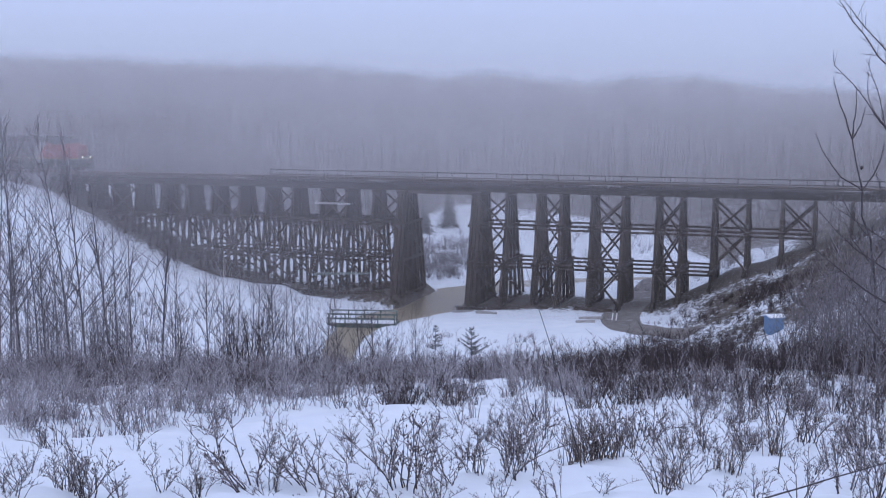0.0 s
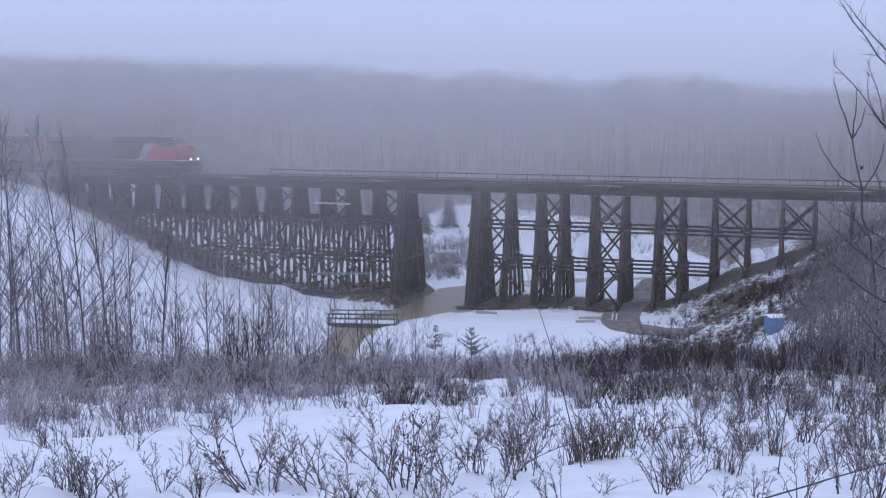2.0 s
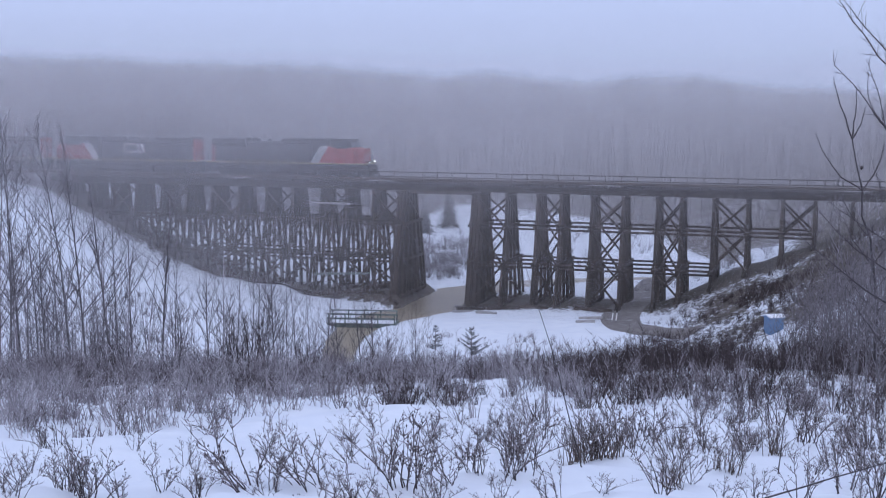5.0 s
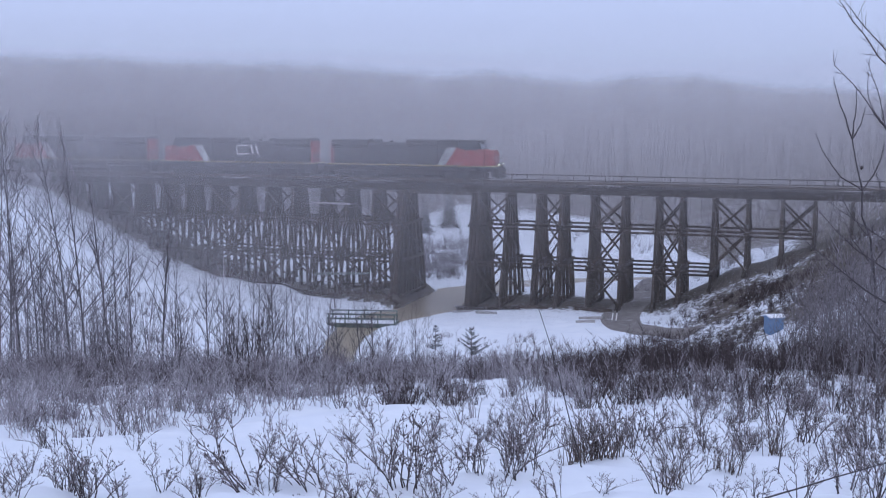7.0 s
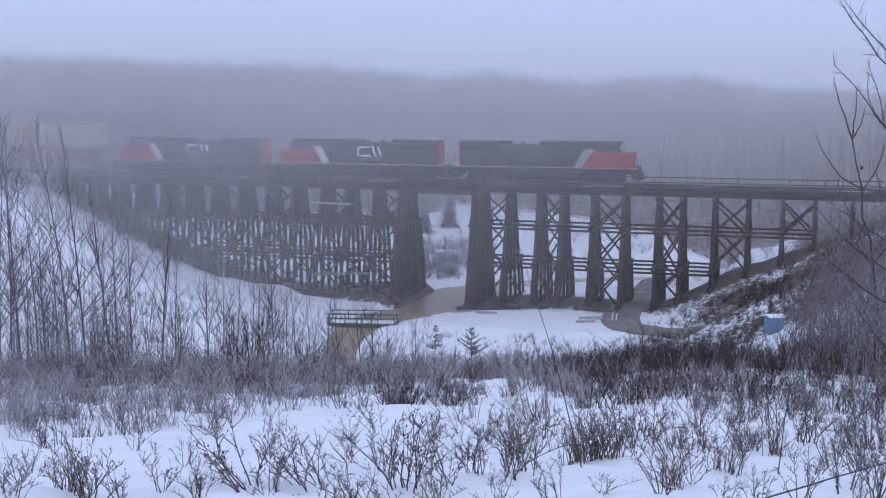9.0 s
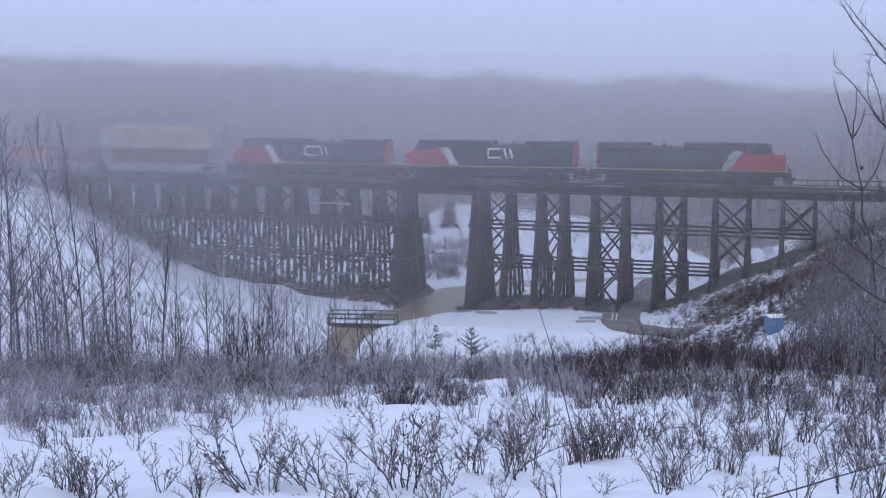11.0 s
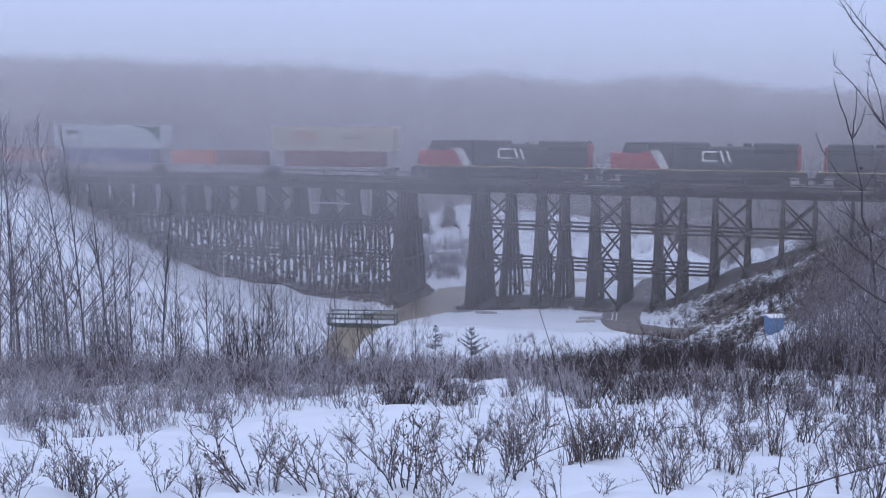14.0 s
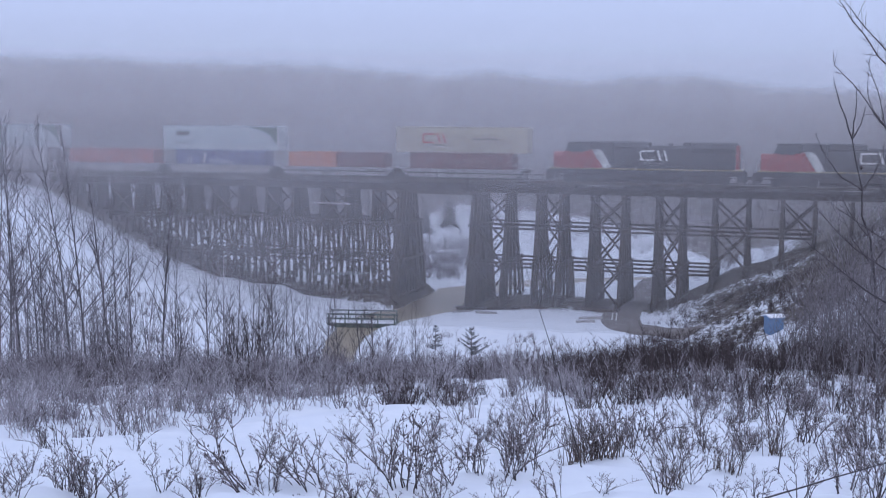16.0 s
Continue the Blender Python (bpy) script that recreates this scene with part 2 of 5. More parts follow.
def part(name, shape, mat, parent=None, label="", at=None):
    """Links a Shape, or a mesh, as one mesh object under a thing or a part."""
    me = shape.mesh(name) if isinstance(shape, Shape) else shape
    if mat and not me.materials:
        me.materials.append(mat)
    ob = new(name, me)
    if parent:
        ob.parent = parent
    if at is not None:
        ob.matrix_basis = at
    if label:
        tagged(ob, label)
    return ob


def tubes(name, segs, mat, sides=3):
    """One mesh of tapered tubes. segs: rows of start, end, start radius, end radius."""
    a = np.asarray(segs, dtype=np.float64)
    p, q, r0, r1 = a[:, 0:3], a[:, 3:6], a[:, 6], a[:, 7]
    d = q - p
    d /= np.maximum(np.linalg.norm(d, axis=1, keepdims=True), 1e-9)
    ref = np.where(np.abs(d[:, 2:3]) > 0.8, np.array([[1.0, 0, 0]]), np.array([[0, 0, 1.0]]))
    u = np.cross(d, ref)
    u /= np.maximum(np.linalg.norm(u, axis=1, keepdims=True), 1e-9)
    w = np.cross(d, u)
    n = len(a)
    verts = np.zeros((n, 2 * sides, 3))
    for i in range(sides):
        c, s_ = math.cos(2 * math.pi * i / sides), math.sin(2 * math.pi * i / sides)
        k = u * c + w * s_
        verts[:, i] = p + k * r0[:, None]
        verts[:, sides + i] = q + k * r1[:, None]
    quad = np.array([[i, (i + 1) % sides, sides + (i + 1) % sides, sides + i] for i in range(sides)])
    faces = (np.arange(n)[:, None, None] * 2 * sides + quad[None]).reshape(-1, 4)
    return quads(name, verts.reshape(-1, 3), faces, mat)


def trunk_mesh(name, segs, mat, sides=5):
    """One unbroken tapered tube along segments that follow one another."""
    pts = [Vector(q[0:3]) for q in segs] + [Vector(segs[-1][3:6])]
    radii = [q[6] for q in segs] + [segs[-1][7]]
    verts = []
    for k, p in enumerate(pts):
        d = (pts[min(k + 1, len(pts) - 1)] - pts[max(k - 1, 0)]).normalized()
        u = d.cross(Vector((0, 1, 0))).normalized()
        w = d.cross(u)
        for i in range(sides):
            a = 2 * math.pi * i / sides
            verts.append(tuple(p + (u * math.cos(a) + w * math.sin(a)) * radii[k]))
    faces = [[k * sides + i, k * sides + (i + 1) % sides, (k + 1) * sides + (i + 1) % sides, (k + 1) * sides + i] for k in range(len(pts) - 1) for i in range(sides)]
    return quads(name, np.array(verts), np.array(faces), mat, True)


def quads(name, verts, faces, mat, smooth=False):
    me = bpy.data.meshes.new(name)
    me.vertices.add(len(verts))
    me.vertices.foreach_set("co", np.asarray(verts, dtype=np.float32).ravel())
    m = faces.shape[1]
    me.loops.add(faces.size)
    me.loops.foreach_set("vertex_index", faces.astype(np.int32).ravel())
    me.polygons.add(len(faces))
    me.polygons.foreach_set("loop_start", np.arange(0, faces.size, m, dtype=np.int32))
    me.polygons.foreach_set("loop_total", np.full(len(faces), m, dtype=np.int32))
    if smooth:
        me.polygons.foreach_set("use_smooth", np.ones(len(faces), dtype=bool))
    me.update(calc_edges=True)
    me.validate()
    if mat:
        me.materials.append(mat)
    return me


def sheet(name, xs, ys, zs, mat, attribute=None, values=None, smooth=True):
    """A grid mesh from arrays of one shape."""
    h, w = xs.shape
    verts = np.stack([xs, ys, zs], -1).reshape(-1, 3)
    i = np.arange(h * w).reshape(h, w)
    faces = np.stack([i[:-1, :-1], i[:-1, 1:], i[1:, 1:], i[1:, :-1]], -1).reshape(-1, 4)
    me = quads(name, verts, faces, mat, smooth)
    if attribute:
        at = me.attributes.new(attribute, "FLOAT", "POINT")
        at.data.foreach_set("value", np.asarray(values, dtype=np.float32).ravel())
    return me


# ---- the lie of the land ----
THETA = radians(18.15)
COS, SIN = math.cos(THETA), math.sin(THETA)
OX, OY = 0.48, 137.47
RIVER_Z = -14.5


def to_world(s, n):
    return OX + s * COS + n * SIN, OY - s * SIN + n * COS


def to_track(x, y):
    dx, dy = x - OX, y - OY
    return dx * COS - dy * SIN, dx * SIN + dy * COS


PHASE = np.random.RandomState(5).uniform(0, 6.28, (40, 2))
DIRECTION = np.random.RandomState(6).uniform(0, 6.28, 40)


def ripple(x, y, size, octaves=4, seed=0):
    """Smooth noise about 0, between -1 and 1, from sines in many directions."""
    out, amp, total, f = 0.0, 1.0, 0.0, 2 * math.pi / size
    for o in range(octaves):
        for k in range(4):
            i = (seed * 7 + o * 4 + k) % 40
            a = DIRECTION[i]
            out = out + amp * np.sin(f * (x * math.cos(a) + y * math.sin(a)) + PHASE[i, 0] + 1.3 * np.sin(f * 0.6 * (x * math.sin(a) - y * math.cos(a)) + PHASE[i, 1]))
            total += amp
        amp *= 0.5
        f *= 2.03
    return out / total * 1.6


RIVER = np.array([(75, 164), (35, 157), (18, 154), (8, 150.5), (2.4, 145), (0.2, 138), (-2.4, 132.3), (-6.4, 127), (-8.9, 121), (-9.6, 112), (-9.3, 104), (-9.6, 96), (-14, 88), (-30, 82), (-70, 78)], dtype=float)


def way_off(x, y, line):
    """Distance from points to a polyline."""
    best = np.full(np.shape(x), 1e9)
    for (ax, ay), (bx, by) in zip(line[:-1], line[1:]):
        ux, uy = bx - ax, by - ay
        t = np.clip(((x - ax) * ux + (y - ay) * uy) / (ux * ux + uy * uy), 0, 1)
        best = np.minimum(best, np.hypot(x - ax - t * ux, y - ay - t * uy))
    return best


VALLEY_S = [-300, -120, -70, -60, -52, -44, -36, -28, -16, -4, 5, 20, 25, 28, 31.6, 35.4, 39.2, 43, 50, 57, 120, 300]
VALLEY_Z = [3, 1.0, -0.4, -0.9, -2.2, -6, -10, -12.6, -13.9, -14.2, -14.0, -13.6, -13.1, -11.9, -10.0, -8.8, -6.9, -4.9, -1.9, -0.8, 1.0, 3]
FAR_D = [100, 150, 165, 190, 220, 260, 330, 450, 900, 3000]
FAR_Z = [-40, -14.6, -13.6, -10.7, -9.7, -3, 6, 8, 11, 11]
NEAR_D = [-200, -40, 0, 18, 24, 45, 60, 80, 100, 115, 140, 200]
NEAR_Z = [16, 9, 6.2, 1.9, 0.75, -2.7, -6.3, -10.6, -13.4, -14.6, -22, -60]


def smax(a, b, k):
    return 0.5 * (a + b + np.sqrt((a - b) ** 2 + k * k))


def height(x, y):
    x, y = np.asarray(x, dtype=float), np.asarray(y, dtype=float)
    s, n = to_track(x, y)
    v = np.interp(s + 0.25 * np.clip(n, -40, 0) - 0.05 * np.clip(n, 0, 60), VALLEY_S, VALLEY_Z)
    z = smax(v, np.interp(y, FAR_D, FAR_Z) + 0.04 * np.clip(-x, -80, 60) * np.clip((y - 200) / 80, 0, 1), 1.2)
    z = smax(z, np.interp(y + 0.03 * x, NEAR_D, NEAR_Z), 1.0)
    z = z + 0.4 * np.exp(-((x - 0.036 * y) / 6.0) ** 2 - ((y - 62) / 10) ** 2) + 0.8 * np.exp(-((x - 13) / 7) ** 2 - ((y - 50) / 8) ** 2)
    r = way_off(x, y, RIVER)
    bank = np.clip((r - np.interp(y, [100, 116, 124, 130, 140, 150, 165], [0.3, 0.2, 0.5, 1.1, 1.7, 2.4, 3.0])) / 3.0, 0, 1)
    z = np.where(z < -11, z * bank + (RIVER_Z - 0.5) * (1 - bank), z)
    shelf = -13.25 - 1.9 * np.clip(s + 4.5, 0, 5) - 1.3 * np.clip(-n - 5.9, 0, 8) - 0.5 * np.clip(n - 7, 0, 20) - 0.12 * np.clip(-10 - s, 0, 30)
    z = np.maximum(z, np.maximum(shelf, -15.5))
    drift = np.interp(s, [-32, -28, -24.5, -21, -18.3, -16.2, -13.5, -11], [0.1, 0.55, 0.72, 0.85, 1.15, 0.45, 0.2, 0])
    z = z + drift * np.clip(1.35 - np.abs(n + 5.5) / 5.0, 0, 1)
    near = np.clip(1 - y / 70, 0, 1)
    return z + ripple(x, y, 24, 3, 1) * 0.35 * np.clip((y - 20) / 60, 0, 1) * bank + ripple(x, y, 5.5, 3, 2) * (0.10 + 0.20 * near) + ripple(x, y, 1.7, 2, 3) * 0.075 * near


def at_depth(px, d):
    """World x where the sight line px, counted across the view, reaches the depth d."""
    return (px - 784) / 2100 * d


HILL_X = [-79, -59, -49, -23, -10, 0, 8, 18, 25, 32, 45, 52, 59, 69, 79]
HILL_Z = [16.9, 16.6, 15.8, 15.5, 14.3, 13.7, 14.4, 13.1, 12.6, 13.4, 13.8, 12.8, 11.8, 11.5, 10.8]


def crest_at(x, d):
    """Height of the far hill's wooded crest, as it rises away from the valley."""
    return EYE[2] + (np.interp(x * 214 / d, HILL_X, HILL_Z) - EYE[2]) * d / 214


def z_edge(x, y):
    """More bare ground uphill on the side of the valley where the track leaves."""
    return 0.72 + 0.4 * ripple(x, y, 14, 3, 4)


def build_ground():
    rows = np.concatenate([np.linspace(-60, 6, 12), np.geomspace(8, 120, 230), np.linspace(120.7, 175, 90), np.geomspace(177, 460, 60), np.geomspace(500, 4000, 12)])
    cols = np.concatenate([np.linspace(-6, -0.62, 20), np.linspace(-0.6, 0.6, 230), np.linspace(0.62, 6, 20)])
    yy, cc = np.meshgrid(rows, cols, indexing="ij")
    xx = cc * (np.abs(yy) + 12)
    zz = height(xx, yy)
    s, n = to_track(xx, yy)
    under = np.clip(1.45 - np.abs(n + 0.5) / 6.5, 0, 1) * np.clip((zz + 30) / 8, 0, 1)
    bank = np.exp(-((s - 33) / 9) ** 2) * np.clip(1 - np.abs(n + 7) / 14, 0, 1) * 0.6
    thicket = 0.22 * np.clip((yy - 48) / 10, 0, 1) * np.clip((96 - yy) / 15, 0, 1)
    floor = 0.66 * np.clip((yy - np.interp(xx, [-60, -22, -8, 0, 8, 20, 32, 42, 60], [160, 168, 178, 204, 214, 199, 178, 142, 132])) / 14, 0, 1)
    slope = 0.95 * np.clip((s - 24) / 10, 0, 1) * np.clip((yy - 92) / 12, 0, 1) * np.clip((-2 - n) / 4, 0, 1) * np.clip((z_edge(xx, yy)), 0, 1)
    floor = floor + 0.3 * np.clip((yy - np.interp(xx, [-60, -22, 0, 8, 20, 42, 60], [180, 190, 225, 235, 220, 165, 155])) / 20, 0, 1)
    shoulder = 0.75 * np.clip((s - 34) / 6, 0, 1) * np.clip((n - 1) / 3, 0, 1) * np.clip((60 - n) / 10, 0, 1)
    shelf = 0.75 * np.clip((s + 19) / 4, 0, 1) * np.clip((-1.5 - s) / 1.5, 0, 1) * np.clip((n + 7.8) / 1.5, 0, 1) * np.clip((9 - n) / 2, 0, 1)
    soil = np.maximum.reduce([under * 0.75, bank, thicket, floor, slope, shoulder, shelf])
    ob = new("ground", sheet("ground", xx, yy, zz, SNOW, "soil", soil))
    tagged(ob, "snow-covered valley sides with bare soil under the trestle", "ground", kind="structure")


def build_water():
    t = np.linspace(0, 1, 80)
    seg = np.cumsum(np.r_[0, np.hypot(*np.diff(RIVER, axis=0).T)])
    cx, cy = np.interp(t * seg[-1], seg, RIVER[:, 0]), np.interp(t * seg[-1], seg, RIVER[:, 1])
    tx, ty = np.gradient(cx), np.gradient(cy)
    ln = np.hypot(tx, ty)
    w = np.linspace(-6.5, 6.5, 9)
    xx = cx[:, None] - (ty / ln)[:, None] * w
    yy = cy[:, None] + (tx / ln)[:, None] * w
    ob = new("water", sheet("water", xx, yy, np.full_like(xx, RIVER_Z + 0.12), WATER))
    tagged(ob, "tan silty half-frozen river between snowy banks", "river", kind="structure")


def build_road():
    line = np.array([(31, 158), (26, 146), (22.6, 135), (20.0, 128), (18.7, 124), (18.1, 119.5), (18.8, 115), (20.5, 111.5), (23.5, 108.5)], dtype=float)
    seg = np.cumsum(np.r_[0, np.hypot(*np.diff(line, axis=0).T)])
    t = np.linspace(0, seg[-1], 110)
    cx, cy = np.interp(t, seg, line[:, 0]), np.interp(t, seg, line[:, 1])
    for _ in range(30):
        cx[1:-1] = (cx[:-2] + cx[1:-1] * 2 + cx[2:]) / 4
        cy[1:-1] = (cy[:-2] + cy[1:-1] * 2 + cy[2:]) / 4
    tx, ty = np.gradient(cx), np.gradient(cy)
    ln = np.hypot(tx, ty)
    w = np.linspace(-2.1, 2.1, 13)
    xx, yy = cx[:, None] - (ty / ln)[:, None] * w, cy[:, None] + (tx / ln)[:, None] * w
    zz = height(xx, yy) + 0.10 - 0.13 * (np.abs(w) > 2.0)
    ob = new("road", sheet("road", xx, yy, zz, ROAD))
    tagged(ob, "narrow frozen dirt track curving out from under the trestle", "road", kind="structure")


def build_fog():
    """Banks of thin fog along the trestle and before the woods behind it."""
    def bank(xs, ys, zs, dens, label, mat=FOG):
        ob = new("fog_bank", sheet("fog_bank", xs, ys, zs, mat, "veil", np.clip(dens, 0, 0.235)))
        tagged(ob, label, "fog", kind="stuff")

    def step(v, a, b):
        t = np.clip((v - a) / (b - a), 0, 1)
        return t * t * (3 - 2 * t)

    # along the near side of the trestle, in four thin layers
    ss, zz = np.meshgrid(np.linspace(-95, 75, 76), np.linspace(-16, 24, 40), indexing="ij")
    along = np.interp(ss, [-70, -52, -36, -14, 2, 14, 30, 60], [0.62, 0.57, 0.50, 0.42, 0.33, 0.29, 0.27, 0.24])
    up = np.interp(zz, [-16, -10, -4, 0, 4, 9, 15, 22], [0.26, 0.34, 0.55, 0.92, 1.16, 0.9, 0.25, 0.0])
    up = up + 0.26 * step(-ss, -6, 14) * step(-zz, 1, 7)
    total = np.clip(along * up, 0, 0.66)
    for k in range(4):
        nn = -7.0 - 2.2 * k + 0.4 * ripple(ss, zz, 40, 2, k)
        xx, yy = to_world(ss, nn)
        thin = (1 - (1 - total) ** 0.25) * (1 + 0.25 * ripple(ss + 20 * k, zz * 2, 34, 3, 4 + k))
        bank(xx, yy, zz, thin, "thin grey fog drifting along the trestle")
    # behind the trestle
    for n0, seed in ((8, 3), (14, 1), (20, 5)):
        nn = n0 + 0.4 * ripple(ss, zz, 40, 2, seed)
        xx, yy = to_world(ss, nn)
        along = np.interp(ss, [-70, -52, -36, -14, 10, 30, 60], [0.21, 0.21, 0.20, 0.18, 0.16, 0.15, 0.15])
        up = np.interp(zz, [-16, -10, -6, -3, 0, 4, 9, 16, 22], [0.05, 0.25, 0.7, 1.0, 1.05, 0.9, 0.6, 0.2, 0.0])
        bank(xx, yy, zz, along * up * (1 + 0.2 * ripple(ss + n0, zz * 2, 26, 3, seed)), "grey fog hanging behind the trestle")
    # before and among the far woods
    for d, low, high, fade in ((206, 0.05, 0.235, 0.9), (208.5, 0.04, 0.18, 1.1), (211, 0.05, 0.235, 0.8), (216, 0.05, 0.235, 1.0), (221, 0.08, 0.22, 1.2), (262, 0.12, 0.2, 1.2), (318, 0.2, 0.23, 1.5)):
        xx, zz = np.meshgrid(np.linspace(-0.5 * d, 0.5 * d, 150), np.linspace(-14, 34, 72), indexing="ij")
        yy = d + 2 * ripple(xx, zz, 90, 2, 6)
        crest = crest_at(xx, d) + 0.4 * ripple(xx, xx * 0, 16, 4, 2 + int(d) % 3)
        dens = (low + (high - low) * (step(zz, -2, 7.5) if d < 230 else step(zz, -9, 6))) * (1 - step(zz, crest - 1.5 * fade, crest + 1.5 * fade))
        dens = dens * step(zz - height(xx, yy), 1.0, 9.0)
        bank(xx, yy, zz, dens * (1 + 0.22 * ripple(xx * 1.4, zz, 44, 4, int(d) % 5)), "pale fog bank in front of the far woods", FAR_FOG)


def build_haze():
    """Brownish exhaust haze that the train drags along, thin at the front and thicker behind."""
    for k, y in enumerate((-17.2, -18.4)):
        xx, zz = np.meshgrid(np.linspace(-210, 12, 120), np.linspace(-15, 16, 42), indexing="ij")
        yy = 0.4 * ripple(xx, zz, 40, 2, k)
        along = np.interp(xx, [-210, -130, -104, -90, -66, -54, -46, -28, -20, -8, -1, 4, 9], [0.08, 0.09, 0.13, 0.16, 0.16, 0.14, 0.12, 0.07, 0.06, 0.06, 0.04, 0.01, 0.0])
        up = np.interp(zz, [-15, -9, -5, -1, 2, 5, 9, 15], [0.45, 0.95, 1.0, 1.0, 1.0, 1.0, 0.45, 0.0])
        dens = along * up * (1 + 0.35 * ripple(xx + 30 * k, zz * 2, 22, 3, 3 + k))
        ob = new("exhaust_haze", sheet("exhaust_haze", xx, yy, zz, EXHAUST, "veil", np.clip(dens, 0, 0.235)))
        tagged(ob, "thin brownish exhaust haze trailing along the train", "haze", kind="stuff")
        roll_in(ob, 0.0, 0.0, y=y)


# ---- the trestle ----
BENTS = (-50.5, -47.0, -43.7, -40.2, -36.6, -33.1, -29.5, -25.8, -22.2, -18.7, -15.0, -11.8, -8.4, -4.9,
         4.1, 7.7, 11.25, 13.9, 17.4, 20.8, 24.5, 27.1, 30.5, 34.0, 37.5, 40.8, 44.5, 48.1)
STRINGER_LOW = -1.25
STOREYS = (-5.0, -9.2)


def spread_at(n_top, z):
    """Where a post that starts at n_top under the cap stands across the track at the height z."""
    return n_top * (1 + 0.125 * (STRINGER_LOW - 0.35 - z))


def build_trestle():
    bridge = new("trestle_bridge")
    bridge.matrix_world = pose(OX, OY, 0, 0, 0, -math.degrees(THETA))
    tagged(bridge, "dark weathered timber railway trestle across a snowy valley", "bridge")
    rng = random.Random(3)
    for i, s in enumerate(BENTS):
        wide = i in (13, 14)
        ground_at = [float(height(*to_world(s, n))) for n in (-3.5, 0.0, 3.5)]
        low = max(min(ground_at), RIVER_Z - 0.3) - 0.25
        if low > STRINGER_LOW - 0.6:
            low = STRINGER_LOW - 0.6
        rows = (-0.42, 0.0, 0.42) if wide else (0.0,)
        bent = part("bent", Shape().box(s - 0.19 - 0.42 * wide, s + 0.19 + 0.42 * wide, -2.15, 2.15, STRINGER_LOW - 0.36, STRINGER_LOW, 0.02), TIMBER, bridge)
        for off in rows:
            for n_top in (-1.7, -0.85, 0.0, 0.85, 1.7):
                z0, z1 = low, STRINGER_LOW - 0.36
                sh = Shape()
                p = (s + off + rng.uniform(-0.03, 0.03), spread_at(n_top, z0), z0)
                q = (s + off, n_top, z1)
                sh.beam(p, q, 0.31, 0.31)
                part("post", sh, TIMBER, bent)
        if i < 13:
            foot = max(low, STOREYS[0] - 0.2)
            for n_top in (-1.48, -1.27, -1.06, -0.64, -0.43, -0.21, 0.21, 0.43, 0.64, 1.06, 1.27, 1.48):
                off = rng.uniform(-0.12, 0.12)
                part("short_post", Shape().beam((s + off, spread_at(n_top, foot), foot), (s + off, n_top, STRINGER_LOW - 0.36), 0.30, 0.26), TIMBER, bent)
        levels = [STRINGER_LOW - 0.5] + [z for z in STOREYS if z > low + 1.0] + [low + 0.35]
        for z in levels[1:]:
            half = abs(spread_at(1.7, z)) + 0.45
            for side in (-1, 1):
                sh = Shape().box(s + side * (0.24 + 0.42 * wide) - 0.08, s + side * (0.24 + 0.42 * wide) + 0.08, -half, half, z - 0.15, z + 0.15)
                part("sash_brace", sh, TIMBER, bent)
        for za, zb in zip(levels[:-1], levels[1:]):
            if za - zb < 1.2:
                continue
            for side in (-1, 1):
                x1 = s + side * (0.22 + 0.42 * wide)
                sh = Shape().beam((x1, -side * abs(spread_at(1.7, za)) * 1.05, za - 0.1), (x1, side * abs(spread_at(1.7, zb)) * 1.05, zb + 0.1), 0.08, 0.19)
                part("sway_brace", sh, TIMBER, bent)
        top = STOREYS[0] - 0.15 if s < 0 else STOREYS[1] + 0.15
        if low < top - 1.5:
            for n_top in (-4.3, -3.0, 3.0, 4.3) if s > 0 else (-4.2, 4.2):
                grow = 1 + 0.055 * (top - low)
                sh = Shape().beam((s + 0.12 + rng.uniform(-0.05, 0.05), n_top * grow, low), (s + 0.12, n_top * (1.0 if s < 0 else 0.95), top), 0.23, 0.23)
                part("splayed_post", sh, TIMBER, bent)
            for z in (top + 0.05,):
                half = 4.9 * (1 + 0.055 * (top - z))
                part("splay_cap", Shape().box(s - 0.03, s + 0.24, -half, half, z - 0.14, z + 0.14), TIMBER, bent)
    # mud sills that lie along the feet of the bents
    for k, n in ((14, -5.6), (15, -5.9), (16, -5.5), (9, -5.7), (10, -5.6), (11, -5.8), (12, -5.6), (6, -5.3), (7, -5.4), (8, -5.6), (18, -5.4), (13, -5.9)):
        a = BENTS[k] - 1.1
        b = a + rng.uniform(3.0, 4.4) if k != 13 else a + 2.0
        za, zb = float(height(*to_world(a, n))), float(height(*to_world(b, n)))
        part("mud_sill", Shape().beam((a, n, max(za, RIVER_Z) + 0.12), (b, n + rng.uniform(-0.3, 0.3), max(zb, RIVER_Z) + 0.12), 0.4, 0.42), TIMBER, bridge)
    # lengthwise girts and tower braces
    for a, b in zip(BENTS[:-1], BENTS[1:]):
        if b - a > 6:
            continue
        mid_low = max(float(height(*to_world(a, 0))), float(height(*to_world(b, 0))))
        for z in STOREYS:
            if z < mid_low + 0.5:
                continue
            for n_top in (-1.7, 1.7):
                for dz in (0.0, 0.42):
                    n = spread_at(n_top, z) * 1.03
                    part("girt", Shape().beam((a, n, z - 0.2 + dz), (b, n, z - 0.2 + dz), 0.20, 0.22), TIMBER, bridge)
